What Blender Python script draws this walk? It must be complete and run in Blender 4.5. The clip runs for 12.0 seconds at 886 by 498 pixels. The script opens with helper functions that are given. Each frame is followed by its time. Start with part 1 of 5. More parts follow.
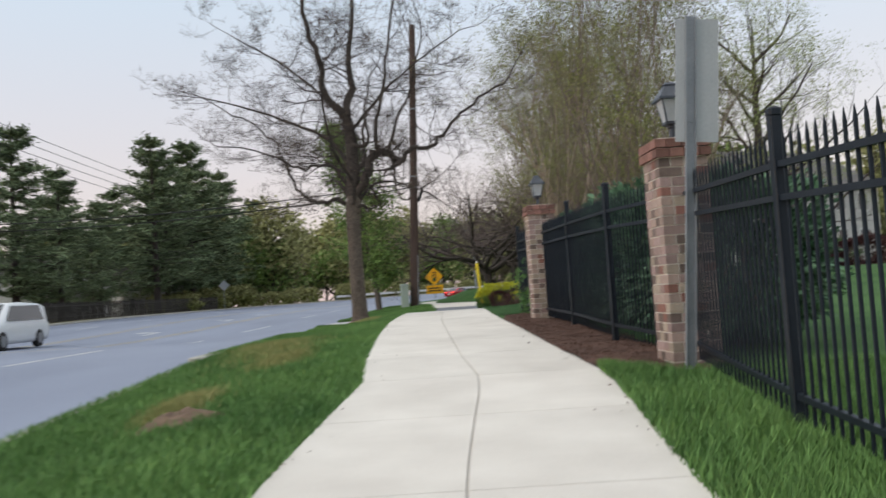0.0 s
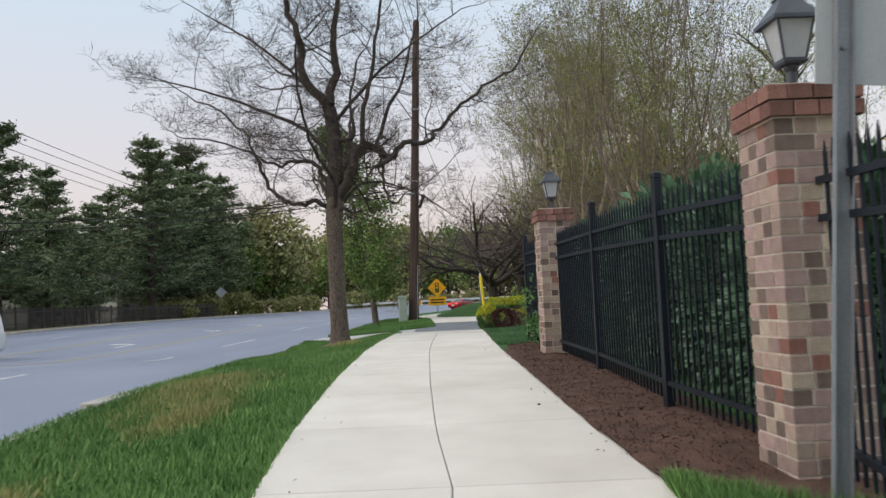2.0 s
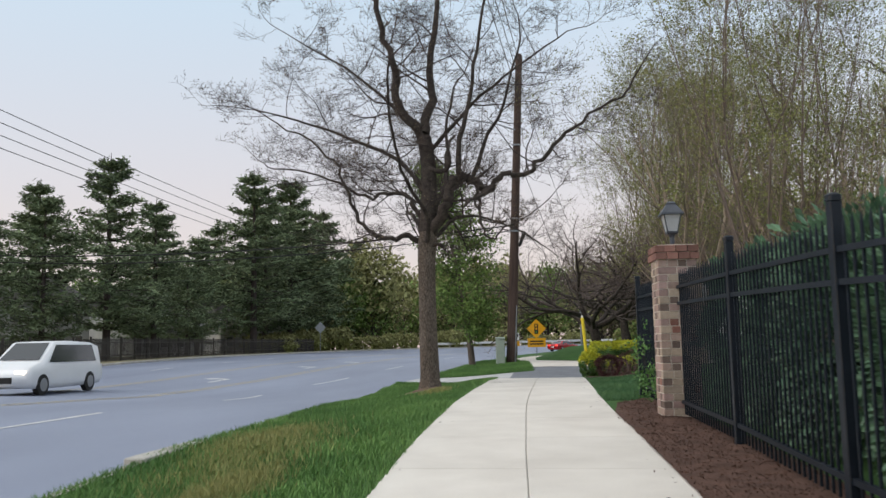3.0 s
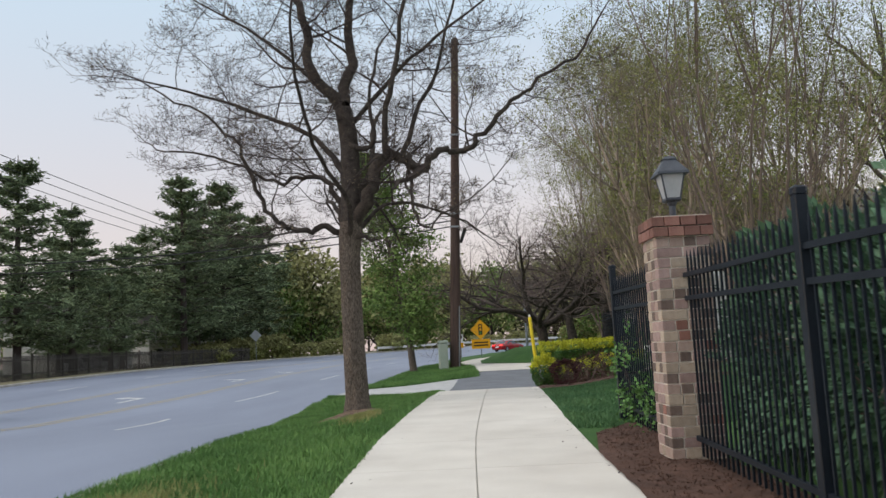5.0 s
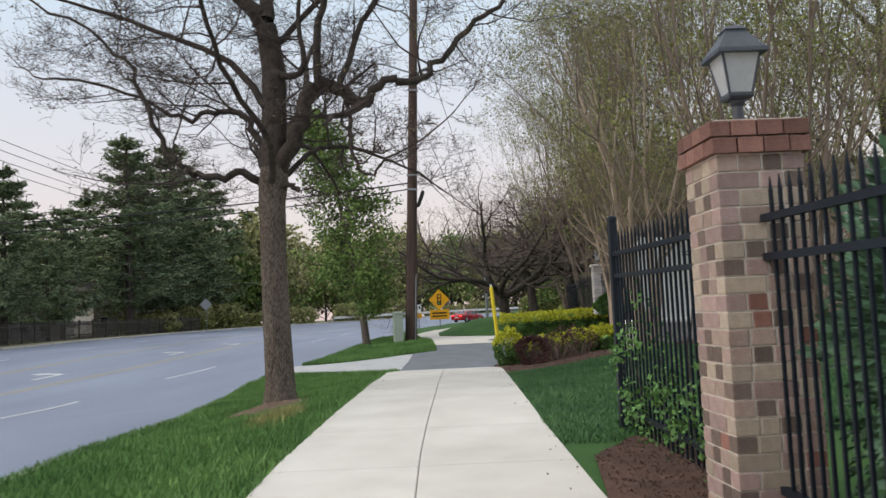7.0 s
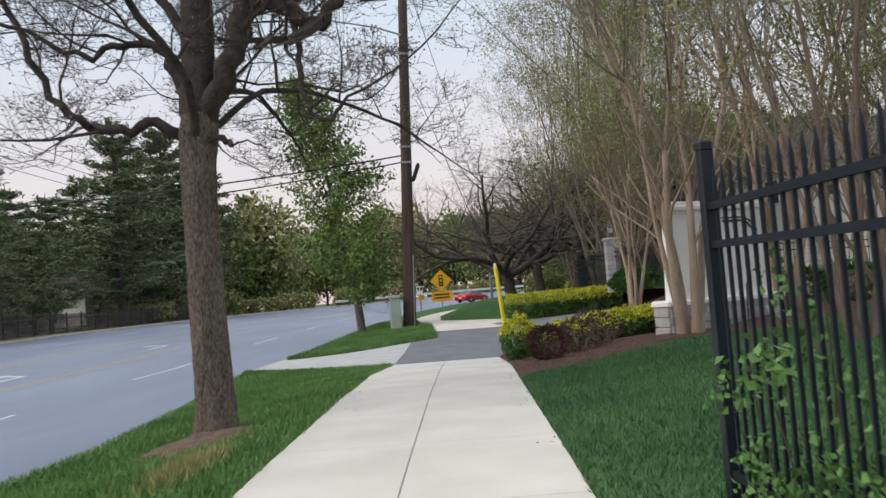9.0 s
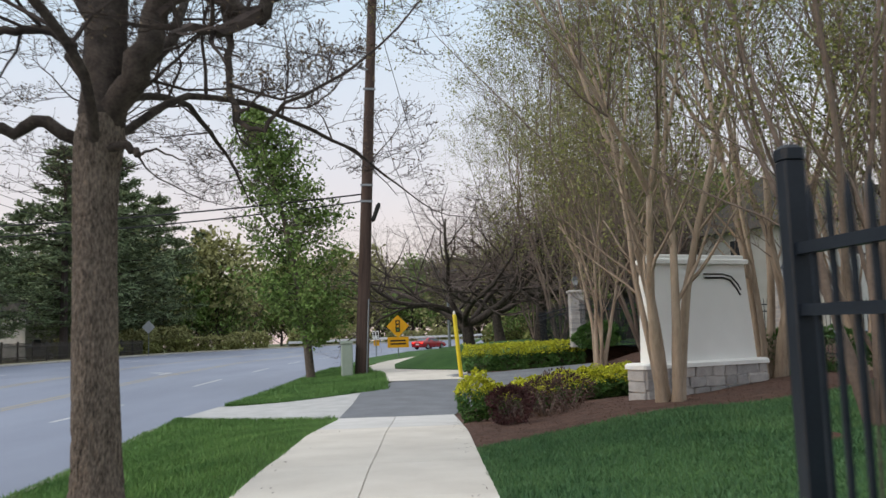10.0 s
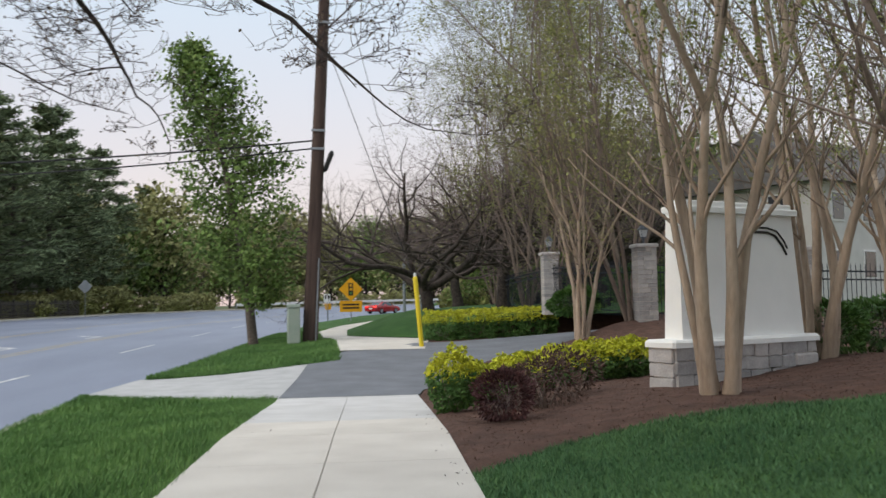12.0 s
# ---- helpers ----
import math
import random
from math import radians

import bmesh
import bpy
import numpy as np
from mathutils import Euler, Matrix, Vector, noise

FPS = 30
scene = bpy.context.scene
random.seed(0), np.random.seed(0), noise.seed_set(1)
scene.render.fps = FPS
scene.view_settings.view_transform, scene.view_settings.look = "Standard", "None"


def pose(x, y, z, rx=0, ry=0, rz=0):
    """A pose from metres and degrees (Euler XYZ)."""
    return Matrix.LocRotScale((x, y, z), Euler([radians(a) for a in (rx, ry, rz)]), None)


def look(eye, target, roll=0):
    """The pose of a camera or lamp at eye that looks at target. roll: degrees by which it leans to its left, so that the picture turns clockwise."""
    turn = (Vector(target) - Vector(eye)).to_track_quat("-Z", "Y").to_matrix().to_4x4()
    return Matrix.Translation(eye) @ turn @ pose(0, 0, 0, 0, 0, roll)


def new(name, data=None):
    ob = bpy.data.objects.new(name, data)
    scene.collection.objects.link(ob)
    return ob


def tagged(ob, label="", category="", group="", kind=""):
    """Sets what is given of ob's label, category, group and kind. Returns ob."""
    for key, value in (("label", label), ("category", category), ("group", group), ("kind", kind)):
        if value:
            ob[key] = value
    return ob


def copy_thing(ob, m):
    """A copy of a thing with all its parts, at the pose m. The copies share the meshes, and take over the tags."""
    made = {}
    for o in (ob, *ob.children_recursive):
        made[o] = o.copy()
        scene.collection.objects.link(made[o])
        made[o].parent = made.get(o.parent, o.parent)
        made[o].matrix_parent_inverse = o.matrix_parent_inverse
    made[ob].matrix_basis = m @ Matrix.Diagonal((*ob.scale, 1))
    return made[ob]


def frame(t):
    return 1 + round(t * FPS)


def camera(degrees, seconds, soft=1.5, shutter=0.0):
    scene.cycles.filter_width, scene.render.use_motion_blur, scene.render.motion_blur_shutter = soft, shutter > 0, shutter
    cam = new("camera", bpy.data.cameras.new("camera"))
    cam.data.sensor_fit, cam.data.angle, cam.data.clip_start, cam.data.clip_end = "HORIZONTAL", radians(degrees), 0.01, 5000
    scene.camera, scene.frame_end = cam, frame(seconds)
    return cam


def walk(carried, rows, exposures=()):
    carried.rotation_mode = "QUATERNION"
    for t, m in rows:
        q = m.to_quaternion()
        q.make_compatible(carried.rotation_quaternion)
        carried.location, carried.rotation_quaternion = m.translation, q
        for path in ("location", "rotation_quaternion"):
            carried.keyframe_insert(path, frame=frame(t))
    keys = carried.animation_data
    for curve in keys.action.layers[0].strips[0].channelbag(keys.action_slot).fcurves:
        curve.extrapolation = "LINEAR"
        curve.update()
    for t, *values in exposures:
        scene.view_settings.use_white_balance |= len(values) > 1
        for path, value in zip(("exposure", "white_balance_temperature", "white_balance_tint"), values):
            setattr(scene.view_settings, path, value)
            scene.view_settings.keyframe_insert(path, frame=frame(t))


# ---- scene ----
cam = camera(55.3, 12.0, 1.5, 0.5)
PATH = [
    (0, (-0.141, -0.93, 1.008), (-0.15, 1.067, 1.115), -3.7),
    (0.5, (-0.003, -0.136, 1.043), (0.1, 1.857, 1.185), -2.2),
    (1, (0.084, 0.665, 1.107), (0.16, 2.657, 1.272), -3.1),
    (1.5, (0.148, 1.558, 1.176), (0.23, 3.552, 1.319), -3.5),
    (2, (0.135, 2.395, 1.229), (0.111, 4.391, 1.359), -2.6),
    (2.5, (0.168, 3.098, 1.276), (0.189, 5.091, 1.435), -1.8),
    (3, (0.109, 3.948, 1.343), (-0.147, 5.919, 1.572), -1.0),
    (5, (-0.023, 7.137, 1.514), (-0.141, 9.121, 1.742), -3.0),
    (5.5, (-0.04, 7.927, 1.545), (-0.144, 9.914, 1.754), -2.6),
    (6, (-0.077, 8.668, 1.56), (-0.216, 10.656, 1.73), -1.9),
    (6.5, (-0.035, 9.399, 1.583), (-0.096, 11.392, 1.729), -1.8),
    (8.5, (0.099, 12.628, 1.677), (0.085, 14.62, 1.863), -3.7),
    (9, (0.14, 13.457, 1.722), (0.101, 15.453, 1.827), -4.4),
    (9.5, (0.241, 14.263, 1.759), (0.244, 16.257, 1.915), -1.6),
    (10, (0.205, 15.138, 1.818), (0.264, 17.126, 2.025), -1.9),
    (10.5, (0.205, 16.013, 1.852), (0.258, 18.003, 2.046), -2.3),
    (11, (0.189, 16.996, 1.87), (0.215, 18.989, 2.033), -1.7),
    (11.5, (0.191, 17.871, 1.819), (0.286, 19.866, 1.933), 0.5),
    (12, (0.082, 18.74, 1.841), (0.248, 20.729, 1.962), -1.1),
]
walk(cam, [(t, look(eye, target, roll)) for t, eye, target, roll in PATH], [(0, 0.13), (5.0, 0.08), (6.5, 0.16), (8.5, 0.20), (12.0, 0.22)])

# ---------------------------------------------------------------- light
SUN_EL, SUN_AZ = 6.0, 250.0
world = bpy.data.worlds.new("dusk_sky")
scene.world = world
world.use_nodes = True
wt = world.node_tree
wt.nodes.clear()
w_out = wt.nodes.new("ShaderNodeOutputWorld")
w_bg = wt.nodes.new("ShaderNodeBackground")
w_sky = wt.nodes.new("ShaderNodeTexSky")
w_sky.sky_type = "NISHITA"
w_sky.sun_disc = False
w_sky.sun_elevation = radians(SUN_EL)
w_sky.sun_rotation = radians(SUN_AZ)
w_co = wt.nodes.new("ShaderNodeTexCoord")
w_sep = wt.nodes.new("ShaderNodeSeparateXYZ")
w_ramp = wt.nodes.new("ShaderNodeValToRGB")
w_add = wt.nodes.new("ShaderNodeMix")
w_add.data_type, w_add.blend_type = "RGBA", "ADD"
w_add.inputs[0].default_value = 1.0
w_dim = wt.nodes.new("ShaderNodeVectorMath")
w_dim.operation = "SCALE"
w_dim.inputs["Scale"].default_value = 0.05
for e, (p, c) in zip((w_ramp.color_ramp.elements[0], w_ramp.color_ramp.elements[1], w_ramp.color_ramp.elements.new(0.2), w_ramp.color_ramp.elements.new(0.42)),
                     ((0.0, (0.62, 0.50, 0.50, 1)), (1.0, (0.98, 1.16, 1.32, 1)), (0.14, (0.63, 0.56, 0.585, 1)), (0.40, (0.53, 0.64, 0.75, 1)))):
    e.position, e.color = p, c
wt.links.new(w_co.outputs["Generated"], w_sep.inputs[0])
wt.links.new(w_sep.outputs["Z"], w_ramp.inputs[0])
wt.links.new(w_sky.outputs[0], w_dim.inputs[0])
wt.links.new(w_ramp.outputs[0], w_add.inputs["A"])
wt.links.new(w_dim.outputs[0], w_add.inputs["B"])
wt.links.new(w_add.outputs["Result"], w_bg.inputs[0])
w_bg.inputs[1].default_value = 1.0
wt.links.new(w_bg.outputs[0], w_out.inputs[0])

sun = new("sun", bpy.data.lights.new("sun", "SUN"))
sun.data.energy, sun.data.angle, sun.data.color = 1.3, radians(40), (1.0, 0.95, 0.90)
sun.matrix_world = look((0, 0, 50), (0 - 40 * math.sin(radians(SUN_AZ)), 0 - 40 * math.cos(radians(SUN_AZ)), 50 - 38))


# ---------------------------------------------------------------- materials
def mat(name, a, b, scale=6.0, rough=0.85, bump=0.25, fine=60.0, metal=0.0, island=0.0, objvar=0.0, stretch=(1, 1, 1), spec=0.3, third=None, finew=0.45):
    """Two tones mixed by coarse and fine noise, with a fine bump."""
    m = bpy.data.materials.new(name)
    m.use_nodes = True
    nt = m.node_tree
    N, L = nt.nodes.new, nt.links.new
    bsdf = nt.nodes["Principled BSDF"]
    co = N("ShaderNodeTexCoord")
    mp = N("ShaderNodeMapping")
    mp.inputs["Scale"].default_value = stretch
    L(co.outputs["Object"], mp.inputs[0])
    n1, n2 = N("ShaderNodeTexNoise"), N("ShaderNodeTexNoise")
    n1.inputs["Scale"].default_value, n2.inputs["Scale"].default_value = scale, fine
    n1.inputs["Detail"].default_value, n2.inputs["Detail"].default_value = 4, 3
    L(mp.outputs[0], n1.inputs["Vector"])
    L(mp.outputs[0], n2.inputs["Vector"])
    mix0 = N("ShaderNodeMath")
    mix0.operation = "MULTIPLY_ADD"
    mix0.inputs[1].default_value, mix0.inputs[2].default_value = finew, 0.0
    L(n2.outputs["Fac"], mix0.inputs[0])
    tot = N("ShaderNodeMath")
    tot.operation = "MULTIPLY_ADD"
    tot.inputs[1].default_value = 1.2 - finew
    L(n1.outputs["Fac"], tot.inputs[0])
    L(mix0.outputs[0], tot.inputs[2])
    ramp = N("ShaderNodeValToRGB")
    ramp.color_ramp.elements[0].position, ramp.color_ramp.elements[0].color = 0.38, (*a, 1)
    ramp.color_ramp.elements[1].position, ramp.color_ramp.elements[1].color = 0.82, (*b, 1)
    if third:
        e = ramp.color_ramp.elements.new(0.70)
        e.color = (*third, 1)
    L(tot.outputs[0], ramp.inputs[0])
    col = ramp.outputs[0]
    if island or objvar:
        src = N("ShaderNodeNewGeometry").outputs["Random Per Island"] if island else N("ShaderNodeObjectInfo").outputs["Random"]
        hsv = N("ShaderNodeHueSaturation")
        rng = N("ShaderNodeMapRange")
        v = island or objvar
        rng.inputs["To Min"].default_value, rng.inputs["To Max"].default_value = 1 - v, 1 + v
        L(src, rng.inputs[0])
        L(rng.outputs[0], hsv.inputs["Value"])
        L(col, hsv.inputs["Color"])
        col = hsv.outputs[0]
    L(col, bsdf.inputs["Base Color"])
    bsdf.inputs["Roughness"].default_value = rough
    bsdf.inputs["Metallic"].default_value = metal
    bsdf.inputs["Specular IOR Level"].default_value = spec
    if bump:
        bp = N("ShaderNodeBump")
        bp.inputs["Strength"].default_value = bump
        bp.inputs["Distance"].default_value = 0.02
        L(n2.outputs["Fac"], bp.inputs["Height"])
        L(bp.outputs[0], bsdf.inputs["Normal"])
    return m


M_CONC = mat("concrete", (0.54, 0.50, 0.45), (0.70, 0.66, 0.60), 1.3, 0.9, 0.15, 140, objvar=0.035)
M_CONC2 = mat("grey_concrete", (0.36, 0.36, 0.36), (0.50, 0.50, 0.50), 2.0, 0.9, 0.2, 120)
M_CONC3 = mat("pale_grey_concrete", (0.48, 0.47, 0.46), (0.62, 0.61, 0.60), 1.6, 0.9, 0.18, 130, objvar=0.03)
M_KERB = mat("kerb_concrete", (0.30, 0.28, 0.25), (0.48, 0.46, 0.42), 1.2, 0.9, 0.2, 80)
M_ROAD = mat("road_asphalt", (0.165, 0.186, 0.248), (0.25, 0.278, 0.36), 0.35, 0.55, 0.2, 150, stretch=(1, 0.25, 1))
M_DRIVE = mat("drive_asphalt", (0.125, 0.133, 0.150), (0.195, 0.205, 0.228), 1.2, 0.8, 0.25, 150)
M_PAINT = mat("road_paint", (0.45, 0.45, 0.45), (0.75, 0.75, 0.74), 3, 0.7, 0.1, 60)
M_YPAINT = mat("yellow_road_paint", (0.36, 0.30, 0.18), (0.46, 0.40, 0.26), 3, 0.7, 0.1, 60)
M_LAWN = mat("lawn", (0.024, 0.070, 0.018), (0.062, 0.135, 0.032), 0.9, 0.95, 0.6, 45, third=(0.055, 0.125, 0.03))
M_GRASS = mat("grass_blades", (0.055, 0.135, 0.035), (0.17, 0.30, 0.085), 0.8, 0.7, 0, 20, island=0.35)
M_GRASS2 = mat("lawn_blades", (0.034, 0.098, 0.040), (0.105, 0.20, 0.078), 0.9, 0.7, 0, 20, island=0.3)
M_DRYGRASS = mat("dry_grass", (0.20, 0.21, 0.07), (0.33, 0.32, 0.13), 3, 0.8, 0, 20, island=0.25)
M_MULCH = mat("mulch", (0.050, 0.027, 0.020), (0.135, 0.075, 0.055), 5, 0.95, 0.9, 55)
M_TANVERGE = mat("tan_verge", (0.16, 0.14, 0.085), (0.28, 0.25, 0.15), 1.5, 0.95, 0.4, 30)
M_CHIP = mat("mulch_chips", (0.06, 0.034, 0.025), (0.13, 0.075, 0.056), 9, 0.9, 0.2, 60, island=0.3)
M_FIELD = mat("far_ground", (0.04, 0.06, 0.02), (0.10, 0.12, 0.05), 0.1, 0.95, 0.3, 6)
M_IRON = mat("black_iron", (0.005, 0.008, 0.014), (0.011, 0.017, 0.026), 4, 0.48, 0.05, 60, spec=0.3)
M_MORTAR = mat("mortar", (0.50, 0.45, 0.39), (0.64, 0.58, 0.51), 8, 0.95, 0.4, 90)
BRICKS = [mat("brick_" + n, a, b, 14, 0.9, 0.35, 90, objvar=0.2) for n, a, b in (
    ("pink", (0.28, 0.20, 0.17), (0.40, 0.31, 0.265)), ("tan", (0.31, 0.25, 0.195), (0.43, 0.36, 0.29)),
    ("red", (0.20, 0.095, 0.075), (0.29, 0.15, 0.12)), ("dark", (0.115, 0.085, 0.072), (0.19, 0.145, 0.125)), ("rose", (0.26, 0.18, 0.165), (0.38, 0.28, 0.255)))]
M_CAP = mat("cap_brick", (0.15, 0.075, 0.062), (0.25, 0.135, 0.11), 10, 0.9, 0.3, 80, objvar=0.35)
M_LAMP = mat("lantern_metal", (0.035, 0.042, 0.055), (0.07, 0.08, 0.10), 6, 0.5, 0.1, 70, spec=0.5)
M_FROST = mat("frosted_glass", (0.42, 0.44, 0.46), (0.52, 0.54, 0.56), 4, 0.25, 0.0, 30, spec=0.6)
M_GALV = mat("galvanised_steel", (0.20, 0.22, 0.24), (0.30, 0.32, 0.34), 3, 0.5, 0.1, 60, metal=0.4)
M_ALU = mat("sign_back", (0.34, 0.36, 0.37), (0.42, 0.44, 0.45), 2, 0.55, 0.05, 40, metal=0.25)
M_BARK = mat("grey_bark", (0.032, 0.025, 0.021), (0.215, 0.175, 0.142), 5, 0.95, 1.0, 60, stretch=(1, 1, 0.32), finew=0.95)
M_TWIG = mat("twigs", (0.035, 0.028, 0.026), (0.085, 0.066, 0.060), 4, 0.9, 0.1, 30)
# limb bark, its colour darkened for the shade of limbs seen against the sky
M_LIMB = mat("limb_bark_with_shade", (0.022, 0.018, 0.016), (0.095, 0.077, 0.066), 9, 0.95, 0.7, 38)
M_POLE = mat("pole_wood", (0.040, 0.026, 0.022), (0.11, 0.075, 0.062), 4, 0.9, 0.5, 30, stretch=(1, 1, 0.06))
M_CRAPE = mat("crape_bark", (0.22, 0.165, 0.12), (0.43, 0.345, 0.265), 5, 0.8, 0.3, 30, stretch=(1, 1, 0.2))
M_CTWIG = mat("tan_twigs", (0.115, 0.088, 0.073), (0.22, 0.17, 0.14), 3, 0.9, 0.1, 30)
M_HAZETWIG = mat("brown_grey_twigs", (0.10, 0.076, 0.07), (0.19, 0.148, 0.136), 3, 0.9, 0.1, 30)
M_BUD = mat("spring_buds", (0.14, 0.16, 0.05), (0.28, 0.29, 0.10), 2, 0.8, 0, 20, island=0.4)
M_BROWNBUD = mat("brown_buds", (0.10, 0.075, 0.05), (0.19, 0.15, 0.10), 2, 0.8, 0, 20, island=0.4)
M_PEAR = mat("pear_leaves", (0.075, 0.145, 0.03), (0.20, 0.28, 0.075), 1.2, 0.7, 0, 20, island=0.45)
M_PINE = mat("pine_needles", (0.085, 0.125, 0.066), (0.22, 0.27, 0.145), 0.35, 0.85, 0, 20, island=0.5)
M_FARLEAF = mat("far_spring_leaves", (0.18, 0.19, 0.075), (0.36, 0.35, 0.155), 0.2, 0.85, 0, 20, island=0.4)
M_HOLLY = mat("dark_hedge_leaves", (0.05, 0.115, 0.07), (0.13, 0.23, 0.13), 1.5, 0.5, 0, 20, island=0.5)
M_IVY = mat("ivy_leaves", (0.05, 0.13, 0.03), (0.13, 0.25, 0.07), 3, 0.6, 0, 20, island=0.3)
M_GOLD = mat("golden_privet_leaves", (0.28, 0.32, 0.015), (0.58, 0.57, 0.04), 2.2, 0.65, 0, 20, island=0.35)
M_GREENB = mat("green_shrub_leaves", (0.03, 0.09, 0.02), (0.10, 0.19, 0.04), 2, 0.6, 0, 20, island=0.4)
M_BARB = mat("barberry_leaves", (0.045, 0.020, 0.020), (0.115, 0.050, 0.048), 2.5, 0.7, 0, 20, island=0.45)
M_BARB2 = mat("brown_shrub_twigs", (0.06, 0.035, 0.028), (0.13, 0.085, 0.065), 2.5, 0.8, 0, 20, island=0.45)
M_STUCCO = mat("white_stucco", (0.72, 0.73, 0.71), (0.83, 0.84, 0.82), 1.2, 0.9, 0.25, 120)
M_STONE = [mat("stone_" + n, a, b, 6, 0.9, 0.6, 40, objvar=0.1) for n, a, b in (("pale", (0.34, 0.32, 0.31), (0.50, 0.48, 0.46)), ("grey", (0.26, 0.25, 0.25), (0.40, 0.39, 0.38)))]
M_YSIGN = mat("yellow_sign", (0.72, 0.34, 0.010), (0.80, 0.40, 0.015), 2, 0.4, 0, 20)
M_BLACK = mat("black_paint", (0.012, 0.012, 0.012), (0.022, 0.022, 0.022), 2, 0.5, 0, 20)
M_WHITE = mat("white_paint", (0.66, 0.66, 0.65), (0.76, 0.76, 0.75), 2, 0.5, 0.05, 20)
M_YGUARD = mat("yellow_plastic", (0.66, 0.50, 0.02), (0.76, 0.60, 0.04), 2, 0.45, 0, 20)
M_CAB = mat("pale_green_cabinet", (0.30, 0.36, 0.30), (0.38, 0.43, 0.37), 2, 0.6, 0.05, 30)
M_RED = mat("red_car_paint", (0.30, 0.008, 0.012), (0.36, 0.012, 0.016), 1, 0.25, 0, 20, spec=0.6)
M_CARW = mat("white_car_paint", (0.68, 0.70, 0.72), (0.74, 0.76, 0.78), 1, 0.25, 0, 20, spec=0.6)
M_GLASS = mat("car_glass", (0.02, 0.025, 0.03), (0.03, 0.035, 0.04), 1, 0.08, 0, 20, spec=0.8)
M_RUBBER = mat("tyre_rubber", (0.015, 0.015, 0.015), (0.03, 0.03, 0.03), 5, 0.8, 0.2, 50)
M_RIM = mat("alloy_rim", (0.35, 0.36, 0.38), (0.45, 0.46, 0.48), 5, 0.35, 0, 50, metal=0.8)
M_PALELEAF = mat("pale_spring_leaves", (0.17, 0.23, 0.07), (0.34, 0.38, 0.15), 1, 0.8, 0, 20, island=0.35)
M_SIDING = mat("pale_siding", (0.46, 0.45, 0.43), (0.58, 0.57, 0.55), 1, 0.9, 0.1, 20)
M_ROOF = mat("roof_shingle", (0.09, 0.085, 0.08), (0.16, 0.15, 0.14), 2, 0.95, 0.3, 20)
M_WINDOW = mat("window_glass", (0.03, 0.035, 0.045), (0.05, 0.055, 0.065), 1, 0.1, 0, 20, spec=0.8)
M_WOODF = mat("dark_wood_fence", (0.03, 0.028, 0.026), (0.07, 0.062, 0.056), 2, 0.9, 0.3, 30)


def glow(name, colour, strength):
    m = bpy.data.materials.new(name)
    m.use_nodes = True
    b = m.node_tree.nodes["Principled BSDF"]
    b.inputs["Base Color"].default_value = (*colour, 1)
    b.inputs["Emission Color"].default_value = (*colour, 1)
    b.inputs["Emission Strength"].default_value = strength
    return m


M_REDLIGHT = glow("red_signal_light", (0.9, 0.03, 0.02), 2.5)
M_HEADLIGHT = glow("head_light", (1.0, 0.85, 0.7), 1.6)


# ---------------------------------------------------------------- mesh helpers
def mesh(name, V, F, material, smooth=False):
    me = bpy.data.meshes.new(name)
    me.from_pydata([tuple(v) for v in V] if not isinstance(V, np.ndarray) else V.tolist(), [], F if isinstance(F, list) else F.tolist())
    me.materials.append(material)
    if smooth:
        me.polygons.foreach_set("use_smooth", [True] * len(me.polygons))
    me.update()
    return me


def thing(name, label, category, group="", kind="", at=None):
    ob = new(name)
    if at is not None:
        ob.matrix_world = at
    return tagged(ob, label, category, group, kind)


def part(name, V, F, material, parent=None, label="", smooth=False):
    ob = new(name, mesh(name, V, F, material, smooth))
    if name in ("branching", "fine_branching", "bud_haze", "foliage", "vine_tangle", "stem_cluster", "inner_foliage"):
        ob["kind"] = "stuff"
    if parent is not None:
        ob.parent = parent
    return tagged(ob, label)


def box(x0, x1, y0, y1, z0, z1, bevel=0.0):
    """A box; with bevel, its upright and upper edges are cut."""
    if not bevel:
        V = [(x, y, z) for z in (z0, z1) for y in (y0, y1) for x in (x0, x1)]
        return V, [(0, 2, 3, 1), (4, 5, 7, 6), (0, 1, 5, 4), (2, 6, 7, 3), (0, 4, 6, 2), (1, 3, 7, 5)]
    b = bevel
    ring = lambda d, z: [(x0 + d + (b if i else 0), y0 + d + (0 if i else b), z) for i in (0, 1)] + [(x1 - d - (b if i else 0), y0 + d + (0 if i else b), z) for i in (1, 0)] + \
        [(x1 - d - (b if i else 0), y1 - d - (0 if i else b), z) for i in (0, 1)] + [(x0 + d + (b if i else 0), y1 - d - (0 if i else b), z) for i in (1, 0)]
    V = ring(0, z0) + ring(0, z1 - b) + ring(b, z1)
    F = [tuple(range(7, -1, -1)), tuple(range(16, 24))]
    for r in (0, 8):
        F += [(r + i, r + (i + 1) % 8, r + 8 + (i + 1) % 8, r + 8 + i) for i in range(8)]
    return V, F


def join(*pieces):
    V, F = [], []
    for v, f in pieces:
        n = len(V)
        V += list(v)
        F += [tuple(i + n for i in q) for q in f]
    return V, F


def moved(vf, m):
    return [tuple(m @ Vector(v)) for v in vf[0]], vf[1]


